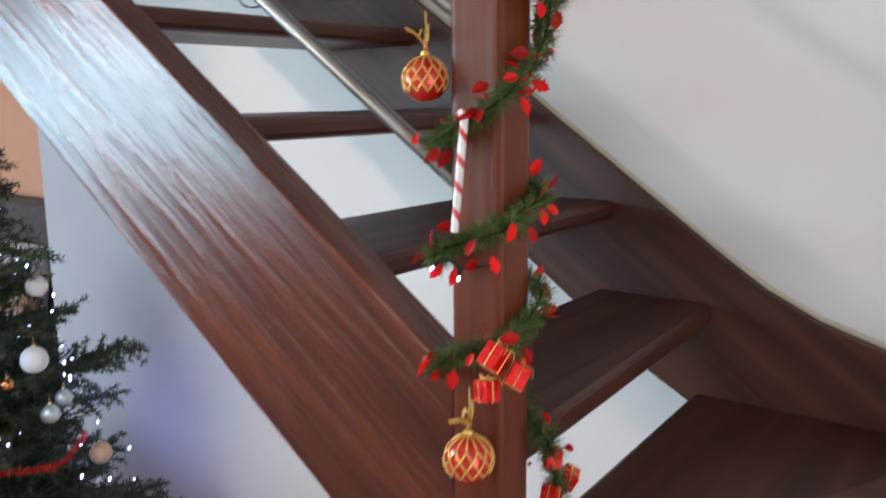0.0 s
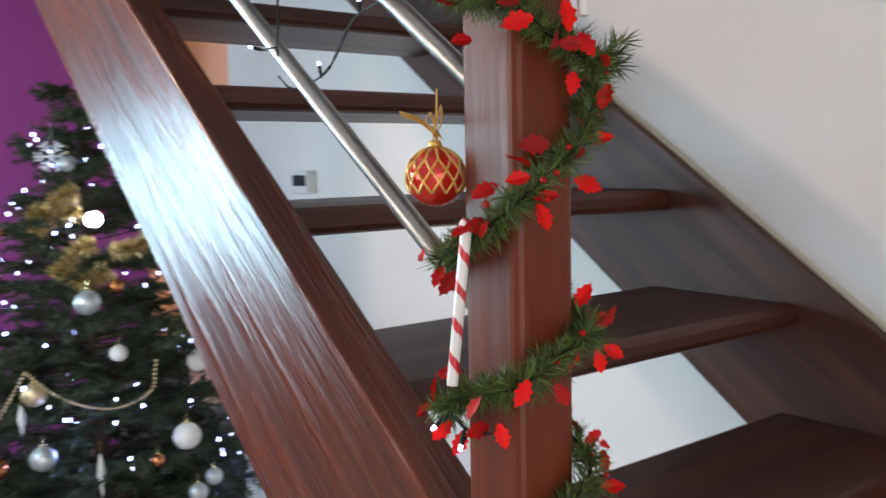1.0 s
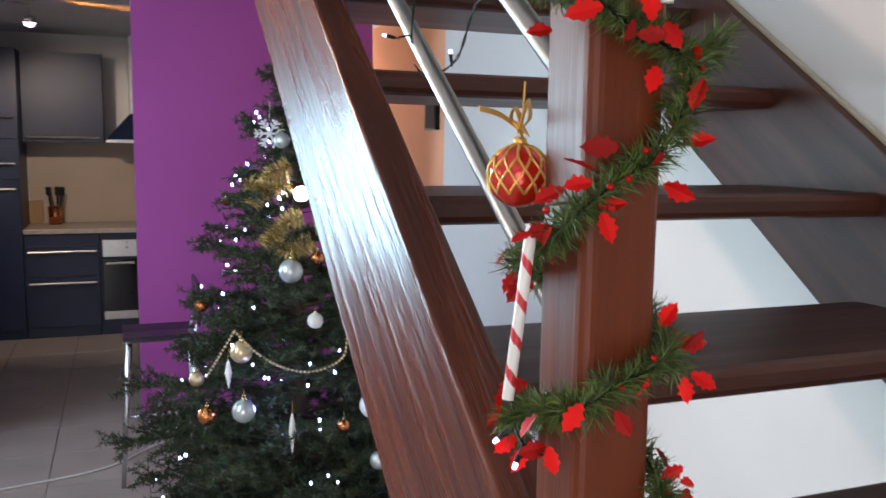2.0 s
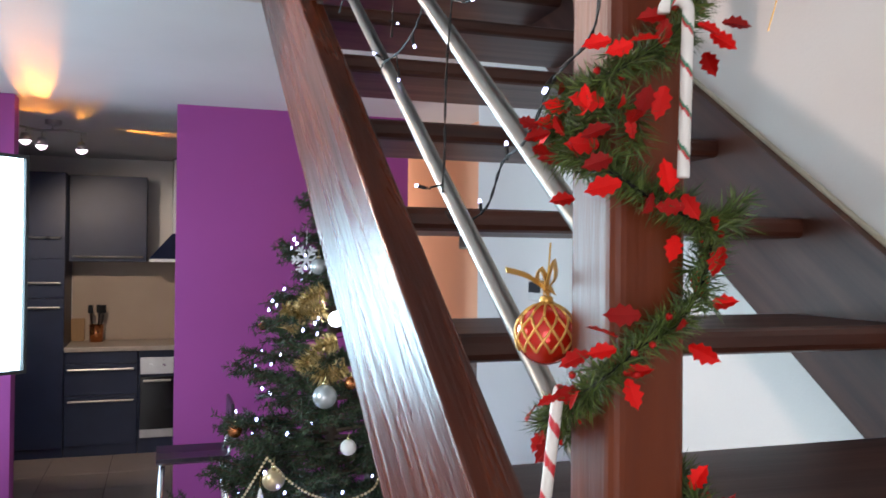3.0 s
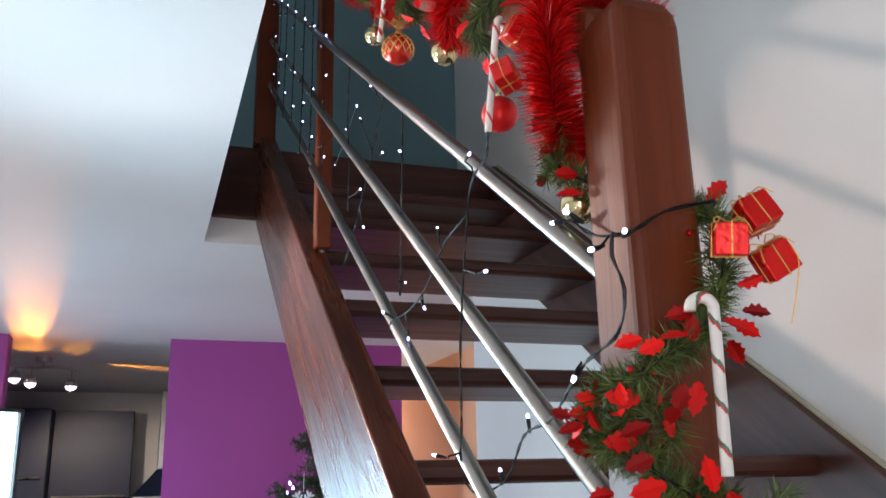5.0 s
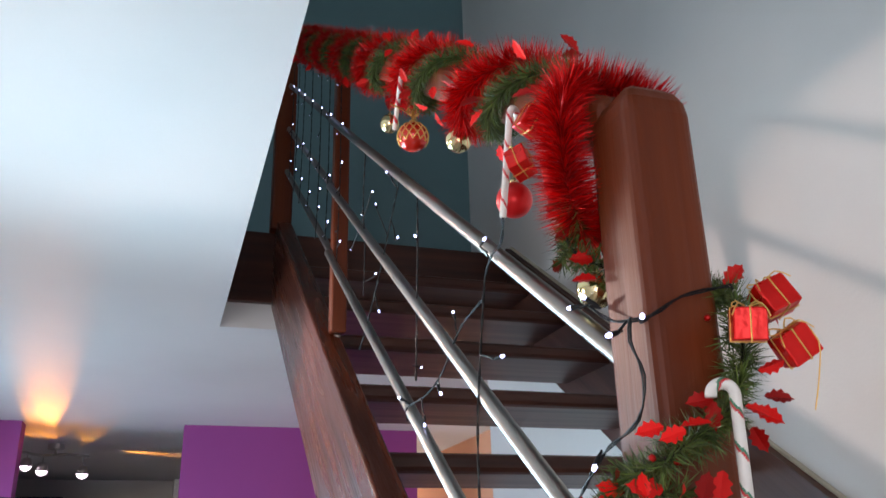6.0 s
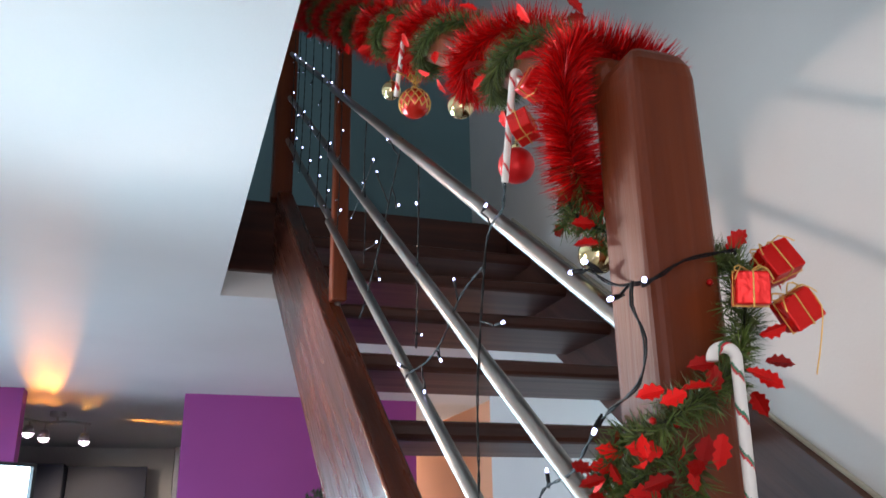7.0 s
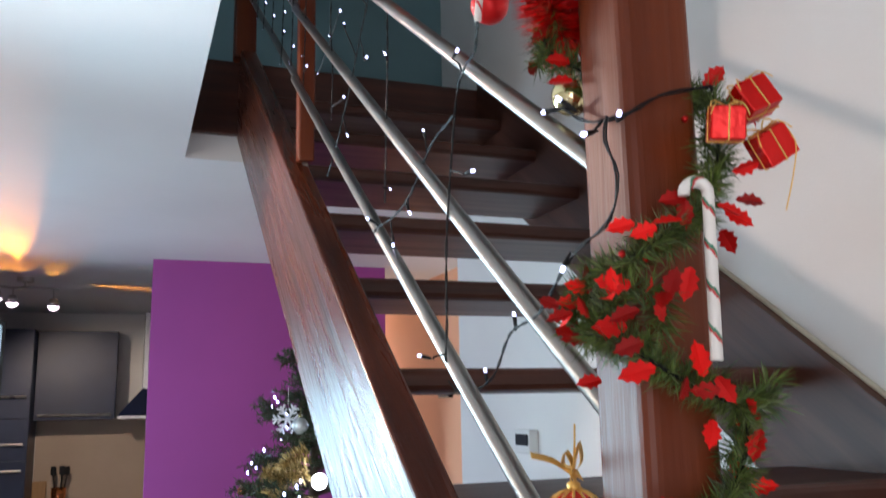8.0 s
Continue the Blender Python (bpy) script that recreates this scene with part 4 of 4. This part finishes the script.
b = bmesh.new()
base = Vector((0.09, 1.95, 1.42))
for pts in ([(0.17, 1.94, 1.55), (0.117, 1.945, 1.527), (0.06, 1.955, 1.44)], [(0.19, 1.87, 1.41), (0.135, 1.88, 1.387), (0.086, 1.885, 1.327)], [(0.22, 1.86, 1.38), (0.30, 1.86, 1.40), (0.37, 1.92, 1.44)], [(0.10, 1.90, 1.36), (0.15, 1.86, 1.31), (0.21, 1.85, 1.34)], [(0.05, 1.97, 1.50), (0.10, 1.93, 1.48), (0.16, 1.91, 1.50)]):
    fringe(b, [p - base for p in spline(pts, 0.006)], 4200, 0.038, 0.0030, 0.4)
gt = thing("gold_tinsel", "gold tinsel clumps among the upper branches", "tinsel", "", base)
tagged(part("fringe", b, TINSEL_GOLD, gt), kind="stuff")
b = bmesh.new()
line = spline([(0.10, 1.66, 0.66), (0.22, 1.625, 0.645), (0.346, 1.63, 0.62), (0.46, 1.68, 0.66)], 0.006)
fringe(b, [p - line[0] for p in line], 1800, 0.016, 0.0016, 0.4)
rt = thing("red_tinsel", "red tinsel draped low on the tree", "tinsel", "", line[0])
tagged(part("fringe", b, TINSEL_RED, rt), kind="stuff")

# tree lights
def tree_light_points():
    out = [(-0.072, 2.07, 1.19), (-0.012, 1.85, 1.059), (0.063, 1.77, 0.981), (0.073, 1.765, 0.98), (0.173, 1.73, 0.961), (0.456, 1.765, 0.848), (0.529, 1.745, 0.653),
           (0.70, 1.875, 0.48), (0.505, 1.665, 0.508), (0.65, 1.78, 0.418), (0.463, 1.755, 0.807), (0.13, 1.90, 1.46), (0.14, 1.90, 1.475), (0.10, 1.92, 1.44)]
    t = 0
    while len(out) < 150:
        zz = 0.35 + 1.45 * ((t * 0.6180339) % 1.0) ** 1.2
        a = 5.13 * t + 0.7 * math.sin(3.1 * t)
        rr = tree_r(zz) * (0.82 + 0.2 * ((t * 37) % 10) / 10)
        out.append((TX + rr * math.cos(a), TY + rr * math.sin(a), zz))
        t += 1
    return out


pts = tree_light_points()
tl = thing("tree_lights", "cold white and blue fairy lights spread over the tree", "string lights", "", (TX, TY, 1.0))
BLUE_LED = glow("blue_white_led", (0.36, 0.42, 1.0), 18.0)
bl = bmesh.new()
put_lathe(bl, [(0, 0.005), (0.0025, 0.0035), (0.003, 0.0), (0.0022, -0.005), (0, -0.006)], 8)
me_blue = bpy.data.meshes.new("bulb")
bl.to_mesh(me_blue)
bl.free()
me_white = me_blue.copy()
me_blue.materials.append(BLUE_LED), me_white.materials.append(LED)
for k, p in enumerate(pts):
    shared("bulb", me_blue if k % 3 else me_white, tl, Matrix.Translation(Vector(p) - Vector((TX, TY, 1.0))))
part("wire", tube([Vector((TX, TY, 1.0)) * -1 + Vector((TX + 0.8 * tree_r(0.4 + k * 0.006) * math.cos(k * 0.25), TY + 0.8 * tree_r(0.4 + k * 0.006) * math.sin(k * 0.25), 0.4 + k * 0.006)) for k in range(240)], 0.0014, 4), BLACK_WIRE, tl, "dark green wire")

star_lamp = thing("tree_lamp", "bright white round lamp clipped among the branches", "lamp", "", (0.189, 1.885, 1.472))
part("bulb", put_lathe(bmesh.new(), [(0.022 * math.sin(math.pi * k / 10), -0.022 * math.cos(math.pi * k / 10)) for k in range(11)], 16), glow("bright_white_lamp", (0.86, 0.92, 1.0), 14.0), star_lamp, "", True)
part("socket", tube([(0, 0.018, 0), (0, 0.045, 0)], 0.008, 8), BLACK_WIRE, star_lamp)

for at in ((0.58, 1.86, 0.66), (0.66, 2.0, 0.42), (0.10, 1.80, 0.90)):
    lamp = new("tree_light_glow", bpy.data.lights.new("tree_light_glow", 'POINT'))
    lamp.data.energy, lamp.data.color, lamp.data.shadow_soft_size = 0.7, (0.30, 0.36, 1.0), 0.03
    lamp.location = at

# ---- photographic softbox, the room's lamp ----
SOFT_N = Vector((0.607, -0.794, 0.0))
SOFT_U = Vector((0.794, 0.607, 0.0))
edge = Vector((-0.595, 1.69, 1.625))
SW, SH = 0.70, 0.50
mid = edge - SOFT_U * SW / 2
softbox = thing("softbox_lamp", "rectangular photographic softbox lamp with a glowing white front", "softbox", "", (mid.x, mid.y, 0))
sm = Matrix((SOFT_U, Vector((0, 0, 1)), SOFT_N)).transposed().to_4x4()
sm.translation = (0, 0, mid.z)


def laid(bm):
    bmesh.ops.transform(bm, matrix=sm, verts=bm.verts)
    return bm


BLACK_CLOTH = mottled("black_cloth", (0.012, 0.012, 0.013), (0.025, 0.025, 0.027), 20, 0.8, bump=0.3)
dome, rows = bmesh.new(), []
for j in range(11):
    v = -1 + 0.2 * j
    rows.append([dome.verts.new((SW / 2 * u, SH / 2 * v, 0.085 * (1 - u * u) ** 0.6 * (1 - v * v) ** 0.6)) for u in (-1 + k / 7 for k in range(15))])
for p, q in zip(rows, rows[1:]):
    for k in range(14):
        dome.faces.new((p[k], p[k + 1], q[k + 1], q[k]))
part("diffuser", laid(dome), glow("lamp_diffuser", (0.60, 0.87, 1.0), 15.0), softbox, "glowing white bulging cloth front", True)
b = bmesh.new()
fr = [b.verts.new((x, y, -0.006)) for x, y in ((-SW / 2, -SH / 2), (SW / 2, -SH / 2), (SW / 2, SH / 2), (-SW / 2, SH / 2))]
bk = [b.verts.new((x, y, -0.34)) for x, y in ((-0.07, -0.07), (0.07, -0.07), (0.07, 0.07), (-0.07, 0.07))]
for k in range(4):
    b.faces.new((fr[k], fr[(k + 1) % 4], bk[(k + 1) % 4], bk[k]))
b.faces.new(bk)
bmesh.ops.solidify(b, geom=b.faces[:], thickness=0.003)
part("housing", laid(b), BLACK_CLOTH, softbox, "black cloth housing")
b = bmesh.new()
for y in (-SH / 2, SH / 2):
    put_box(b, (-SW / 2 - 0.004, y - 0.004, -0.012), (SW / 2 + 0.004, y + 0.004, 0.016))
for x in (-SW / 2, SW / 2):
    put_box(b, (x - 0.004, -SH / 2, -0.012), (x + 0.004, SH / 2, 0.016))
part("rim", laid(b), BLACK_CLOTH, softbox, "black seam round the front")
b = bmesh.new()
put_tube(b, [(0, 0, -0.36), (0, 0, -0.50)], 0.05, 14)
part("lamp_head", laid(b), BLACK_WIRE, softbox, "", True)
foot = sm @ Vector((0, 0, -0.46))
part("pole", tube([(foot.x, foot.y, 0.05), (foot.x, foot.y, foot.z)], 0.012, 10), BLACK_WIRE, softbox)
for k in range(3):
    a = 2 * math.pi * k / 3
    part("leg", tube([(foot.x, foot.y, 0.45), (foot.x + 0.35 * math.cos(a), foot.y + 0.35 * math.sin(a), 0.01)], 0.009, 8), BLACK_WIRE, softbox)

# ---- the kitchen ----
NAVY = mottled("dark_blue_cabinet_lacquer", (0.011, 0.019, 0.055), (0.016, 0.027, 0.072), 4, 0.42, bump=0.05)
WORKTOP = mottled("pale_worktop", (0.42, 0.36, 0.30), (0.52, 0.46, 0.39), 20, 0.35)
TILE = mottled("beige_splashback", (0.46, 0.36, 0.27), (0.52, 0.42, 0.32), 3, 0.5)
STEELS = mottled("kitchen_steel", (0.50, 0.49, 0.47), (0.60, 0.59, 0.57), 10, 0.3, 1.0)
KY = 7.0


def handle(parent, x0, x1, z, y=KY):
    b = tube([(x0, y - 0.030, z), (x1, y - 0.030, z)], 0.008, 8)
    for x in (x0 + 0.04, x1 - 0.04):
        put_tube(b, [(x, y - 0.03, z), (x, y, z)], 0.005, 6)
    part("handle", b, STEELS, parent, "brushed steel bar handle")


def cabinet(name, label, x0, x1, y0, y1, z0, z1, fronts):
    ob = thing(name, label, "kitchen cabinet", "fitted kitchen units", ((x0 + x1) / 2, y1, z0))
    o = ob.location
    m = Matrix.Translation(-o)

    def rel_box(*a, **k):
        q = box(*a, **k)
        bmesh.ops.transform(q, matrix=m, verts=q.verts)
        return q
    part("body", rel_box((x0, y0 + 0.021, z0), (x1, y1, z1)), NAVY, ob)
    for fz0, fz1, hz in fronts:
        d = part("door", rel_box((x0 + 0.002, y0, fz0 + 0.002), (x1 - 0.002, y0 + 0.02, fz1 - 0.002), bevel=0.002), NAVY, ob)
        if hz:
            b = tube([(x0 + 0.03, y0 - 0.03, hz), (x1 - 0.03, y0 - 0.03, hz)], 0.009, 8)
            for x in (x0 + 0.07, x1 - 0.07):
                put_tube(b, [(x, y0 - 0.03, hz), (x, y0, hz)], 0.005, 6)
            bmesh.ops.transform(b, matrix=m, verts=b.verts)
            part("handle", b, STEELS, d, "brushed steel bar handle")
    return ob


cabinet("tall_cabinet", "tall dark blue kitchen cabinet with steel handles", -1.65, -1.035, KY, 7.6, 0.0, 2.33, [(0.08, 1.30, 1.425 - 0.2), (1.30, 1.62, 1.425), (1.62, 2.33, 1.79)])
cabinet("base_cabinet", "dark blue drawer cabinet under the worktop", -1.03, -0.465, KY, 7.6, 0.0, 0.86, [(0.09, 0.50, 0.456), (0.50, 0.76, 0.715), (0.76, 0.86, 0)])
cabinet("wall_cabinet", "dark blue wall cabinet over the worktop", -1.03, -0.41, 7.25, 7.6, 1.60, 2.335, [(1.60, 2.335, 1.64)])
cabinet("base_cabinet", "dark blue base cabinet beside the oven", -0.16, 0.45, KY, 7.6, 0.0, 0.86, [(0.09, 0.86, 0.75)])
oven = thing("oven", "black built-in oven with a steel control panel", "oven", "", (-0.31, 7.6, 0))
om = lambda q: (bmesh.ops.transform(q, matrix=Matrix.Translation((0.31, -7.6, 0)), verts=q.verts), q)[1]
part("body", om(box((-0.46, 7.02, 0.0), (-0.163, 7.6, 0.86))), NAVY, oven)
part("control_panel", om(box((-0.445, 7.0, 0.66), (-0.178, 7.02, 0.80), 0.003)), STEELS, oven, "brushed steel control panel")
part("door", om(box((-0.445, 6.995, 0.20), (-0.178, 7.02, 0.64), 0.004)), mottled("black_oven_glass", (0.008, 0.008, 0.009), (0.014, 0.014, 0.015), 4, 0.08, bump=0.0), oven, "black glass oven door")
part("handle", om(tube([(-0.42, 6.96, 0.61), (-0.20, 6.96, 0.61)], 0.010, 8)), STEELS, oven, "steel bar handle")
part("lower_trim", om(box((-0.445, 6.997, 0.13), (-0.178, 7.02, 0.20), 0.003)), STEELS, oven, "steel strip under the door")
for x in (-0.36, -0.26):
    part("knob", om(tube([(x, 7.0, 0.73), (x, 6.975, 0.73)], 0.018, 12)), STEELS, oven)
tagged(mesh_object("worktop", box((-1.03, 6.97, 0.862), (1.05, 7.598, 0.90), 0.004), WORKTOP), "pale stone worktop over the base units", "worktop")
tagged(mesh_object("splashback", box((-1.03, 7.585, 0.902), (1.05, 7.598, 1.60)), TILE), "plain beige splashback behind the worktop", "splashback", "", "structure")
hood = thing("cooker_hood", "black sloping cooker hood with a steel chimney and edge", "cooker hood", "", (-0.2, 7.6, 1.6))
b = bmesh.new()
lowr = [b.verts.new(p) for p in ((-0.19, -0.46, 0.03), (0.41, -0.46, 0.03), (0.41, 0.0, 0.03), (-0.19, 0.0, 0.03))]
highr = [b.verts.new(p) for p in ((0.00, -0.27, 0.25), (0.22, -0.27, 0.25), (0.22, 0.0, 0.25), (0.00, 0.0, 0.25))]
b.faces.new(lowr[::-1]), b.faces.new(highr)
for k in range(4):
    b.faces.new((lowr[k], lowr[(k + 1) % 4], highr[(k + 1) % 4], highr[k]))
part("canopy", b, NAVY, hood, "black sloping canopy")
part("chimney", box((0.002, -0.268, 0.251), (0.218, -0.002, 0.91), 0.004), STEELS, hood, "brushed steel chimney")
part("edge_strip", box((-0.19, -0.46, 0.0), (0.41, -0.002, 0.029), 0.003), STEELS, hood, "steel strip along the edge")
cb = thing("chopping_board", "light wooden chopping board against the splashback", "chopping board", "", (-0.97, 7.52, 0.90))
part("board", box((-0.06, 0, 0), (0.05, 0.02, 0.20), 0.006), wood("beech", (0.34, 0.20, 0.09), (0.42, 0.26, 0.12), (0.5, 0.32, 0.16), "z", 0.5), cb)
up = thing("utensil_pot", "brown pot of black kitchen utensils on the worktop", "utensil pot", "", (-0.82, 7.45, 0.90))
part("pot", put_lathe(bmesh.new(), [(0, 0), (0.055, 0), (0.06, 0.15), (0.052, 0.15), (0.05, 0.01), (0, 0.01)], 16), COPPER, up, "brown metal pot", True)
for k in range(5):
    a = k * 1.3
    b = tube([(0.02 * math.cos(a), 0.02 * math.sin(a), 0.02), (0.06 * math.cos(a), 0.05 * math.sin(a), 0.26)], 0.005, 6)
    put_box(b, (0.06 * math.cos(a) - 0.02, 0.05 * math.sin(a) - 0.006, 0.25), (0.06 * math.cos(a) + 0.02, 0.05 * math.sin(a) + 0.006, 0.32), 0.005)
    part("utensil", b, BLACK_WIRE, up, "black ladle or spoon")

# ceiling spotlights over the way to the kitchen
spots = thing("spotlight_bar", "curved steel ceiling spotlight bar with lit lamps", "spotlight", "", (-0.96, 5.45, CEIL))
part("rose", tube([(0, 0, 0), (0, 0, -0.03)], 0.05, 16), STEELS, spots, "steel ceiling rose")
part("bar", tube(spline([(-0.19, -0.10, -0.06), (-0.08, 0.03, -0.065), (0.06, -0.03, -0.065), (0.19, 0.10, -0.06)], 0.01), 0.008, 8), STEELS, spots, "curved steel bar", True)
part("stem", tube([(0, 0, -0.03), (0, 0, -0.065)], 0.008, 8), STEELS, spots)
HOT = glow("lit_halogen", (1.0, 0.78, 0.90), 5.0)
for x, y, z in ((-0.155, -0.05, -0.145), (-0.07, 0.02, -0.165), (0.165, 0.08, -0.175)):
    head_part = part("lamp_head", put_lathe(bmesh.new(), [(0, 0.05), (0.024, 0.05), (0.042, 0.0), (0.038, 0.0), (0.020, 0.045), (0, 0.045)], 14, Matrix.Translation((x, y, z))), STEELS, spots, "steel lamp shade", True)
    part("bulb", put_lathe(bmesh.new(), [(0, -0.030), (0.026, -0.018), (0.036, 0.0), (0, 0.004)], 14, Matrix.Translation((x, y, z))), HOT, head_part, "lit bulb", True)
    part("arm", tube([(x, y, z + 0.05), (x * 0.97, y * 0.97, -0.062)], 0.004, 6), STEELS, spots)
for name, at, aim, watts, cone in (("halogen_beam", (-1.10, 5.42, 2.44), (-0.94, 4.3, 2.56), 20, 24), ("halogen_beam", (-1.00, 5.47, 2.44), (-0.86, 4.3, 2.56), 20, 24),
                                   ("halogen_beam", (-1.10, 5.42, 2.42), (-0.88, 3.4, 2.56), 560, 7), ("halogen_beam", (-1.00, 5.47, 2.42), (-0.80, 3.4, 2.56), 560, 7),
                                   ("halogen_beam", (-0.80, 5.60, 2.44), (-0.72, 4.6, 2.56), 40, 18), ("halogen_beam", (-0.80, 5.62, 2.44), (0.10, 6.0, 2.55), 60, 22),
                                   ("kitchen_beam", (-0.95, 5.5, 2.30), (-0.5, 7.4, 0.85), 48, 85)):
    lamp = new(name, bpy.data.lights.new(name, 'SPOT'))
    lamp.data.energy, lamp.data.color = watts, (1.0, 0.33, 0.04) if name == "halogen_beam" else (1.0, 0.80, 0.64)
    lamp.data.spot_size, lamp.data.spot_blend, lamp.data.shadow_soft_size = radians(cone), 0.6, 0.02
    lamp.matrix_world = look(at, aim)

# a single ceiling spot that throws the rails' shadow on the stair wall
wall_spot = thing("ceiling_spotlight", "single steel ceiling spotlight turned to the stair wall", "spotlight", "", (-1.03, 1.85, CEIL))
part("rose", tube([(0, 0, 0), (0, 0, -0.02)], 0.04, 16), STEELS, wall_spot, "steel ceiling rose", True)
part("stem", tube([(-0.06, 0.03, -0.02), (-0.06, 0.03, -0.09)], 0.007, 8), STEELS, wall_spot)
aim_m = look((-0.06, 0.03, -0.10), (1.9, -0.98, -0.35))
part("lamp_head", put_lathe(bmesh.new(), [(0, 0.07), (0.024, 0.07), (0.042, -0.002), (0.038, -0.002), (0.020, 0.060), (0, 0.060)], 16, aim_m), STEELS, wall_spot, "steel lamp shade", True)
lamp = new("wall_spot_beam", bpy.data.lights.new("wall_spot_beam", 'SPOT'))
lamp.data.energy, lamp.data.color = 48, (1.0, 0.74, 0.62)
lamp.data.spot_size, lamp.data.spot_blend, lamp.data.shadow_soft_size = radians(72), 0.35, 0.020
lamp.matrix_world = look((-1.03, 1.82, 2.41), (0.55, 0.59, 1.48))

# ---- bar stool ----
CHROME = mottled("chrome_tube", (0.55, 0.56, 0.58), (0.68, 0.69, 0.70), 10, 0.18, 1.0)
SEAT = mottled("dark_purple_seat", (0.020, 0.012, 0.024), (0.035, 0.02, 0.04), 12, 0.35)
stool = thing("bar_stool", "chrome bar stool with a dark curved seat and back", "bar stool", "", (-0.13, 3.78, 0))
seat = bmesh.new()
put_prism(seat, [(-0.17, 0.71), (-0.10, 0.685), (0.10, 0.68), (0.18, 0.70), (0.18, 0.685), (0.10, 0.662), (-0.10, 0.667), (-0.17, 0.692)], "x", -0.17, 0.17)
part("seat", seat, SEAT, stool, "dark moulded seat")
part("backrest", prism([(-0.17, 0.74), (0.17, 0.74), (0.16, 0.95), (-0.16, 0.95)], "x", 0.165, 0.182, 0.006), SEAT, stool, "dark moulded backrest")
for x, y in ((-0.14, -0.15), (0.14, -0.15), (-0.14, 0.15), (0.14, 0.15)):
    part("leg", tube([(x, y, 0.675), (x * 1.32, y * 1.32, 0.0)], 0.011, 10), CHROME, stool, "chrome leg", True)
for x in (-0.172, 0.172):
    part("footrest_bar", tube([(x, -0.185, 0.22), (x, 0.185, 0.22)], 0.008, 8), CHROME, stool, "chrome footrest bar", True)
for y in (-0.185, 0.185):
    part("footrest_bar", tube([(-0.172, y, 0.22), (0.172, y, 0.22)], 0.008, 8), CHROME, stool, "chrome footrest bar", True)
for y in (-0.12, 0.12):
    part("back_support", tube([(0.15, y, 0.67), (0.172, y, 0.76)], 0.008, 8), CHROME, stool, "chrome support", True)

# ---- small things on the walls and floor ----
thermo = thing("thermostat", "white wall thermostat with a dark display", "thermostat", "", (WALL_X, 2.10, 1.548))
WHITE_PLASTIC = mottled("white_plastic", (0.70, 0.69, 0.66), (0.78, 0.77, 0.74), 8, 0.4, bump=0.03)
part("casing", box((-0.035, -0.055, -0.038), (0, 0.055, 0.038), 0.004), WHITE_PLASTIC, thermo)
part("display", box((-0.039, -0.048, -0.012), (-0.034, 0.040, 0.024), 0.001), BLACK_WIRE, thermo, "dark display")
pic = thing("wall_box", "small dark box on the orange wall", "wall box", "", (1.60, 4.64, 1.80))
part("casing", box((-0.03, -0.10, -0.085), (0, 0.10, 0.085), 0.003), BLACK_WIRE, pic)
part("cover", box((-0.034, -0.085, -0.07), (-0.029, 0.085, 0.07), 0.002), BLACK_CLOTH, pic)
cord = thing("extension_cord", "white extension cord lying on the floor", "cord", "", (-0.75, 3.7, 0.006))
part("cable", tube(spline([(-0.3, 0.0, 0), (0.0, 0.05, 0), (0.35, 0.16, 0), (0.6, 0.42, 0), (0.75, 0.55, 0)], 0.02), 0.005, 6), WHITE_PLASTIC, cord, "", True)
part("socket", box((-0.36, -0.025, -0.004), (-0.29, 0.025, 0.035), 0.008), WHITE_PLASTIC, cord)

# ---- sofa against the orange wall ----
SOFA = mottled("grey_sofa_cloth", (0.10, 0.09, 0.085), (0.15, 0.135, 0.125), 20, 0.85, bump=0.3, fine=500)
sofa = thing("sofa", "dark grey cloth sofa against the orange wall", "sofa", "", (1.24, 3.62, 0.0))
part("base", box((-0.36, -0.84, 0.06), (0.34, 0.84, 0.26), 0.03), SOFA, sofa)
part("backrest", box((0.10, -0.84, 0.262), (0.34, 0.84, 1.07), 0.06), SOFA, sofa)
for y in (-0.34, 0.34):
    part("seat_cushion", box((-0.37, y - 0.33, 0.264), (0.095, y + 0.33, 0.45), 0.05), SOFA, sofa)
for y in (-0.76, 0.76):
    part("armrest", box((-0.37, y - 0.08, 0.264), (0.095, y + 0.08, 0.62), 0.04), SOFA, sofa)
for x in (-0.30, 0.28):
    for y in (-0.76, 0.76):
        part("foot", box((x - 0.025, y - 0.025, 0), (x + 0.025, y + 0.025, 0.058), 0.004), BLACK_WIRE, sofa)


def cushion(at, w, h, mat, label):
    ob = thing("cushion", label, "cushion", "cushions on the sofa", at)
    bm = box((-0.06, -w / 2, 0), (0.06, w / 2, h), 0.055, 4)
    bmesh.ops.rotate(bm, verts=bm.verts[:], cent=(0, 0, 0), matrix=Matrix.Rotation(radians(10), 3, 'Y'))
    part("cover", bm, mat, ob, "", True)


cushion((1.20, 3.60, 0.46), 0.36, 0.44, PEARL, "white cushion leaning on the grey sofa back")
cushion((1.06, 3.42, 0.46), 0.34, 0.32, PEACH, "peach cushion in front of a white one")

# ---- floor tiles ----
TILE_MAT = mottled("floor_tile", (0.29, 0.24, 0.21), (0.37, 0.31, 0.28), 3, 0.35, bump=0.1)
floor_ob = bpy.data.objects["floor"]
tb = box((-0.224, -0.224, -0.006), (0.224, 0.224, 0.0), 0.002, 1)
tile_me = bpy.data.meshes.new("tile")
tb.to_mesh(tile_me)
tb.free()
tile_me.materials.append(TILE_MAT)
for i in range(8):
    for j in range(23):
        if i > 5 and j < 11:
            continue
        shared("tile", tile_me, floor_ob, Matrix.Translation((-1.78 + 0.452 * i, -2.4 + 0.452 * j, 0.0)))
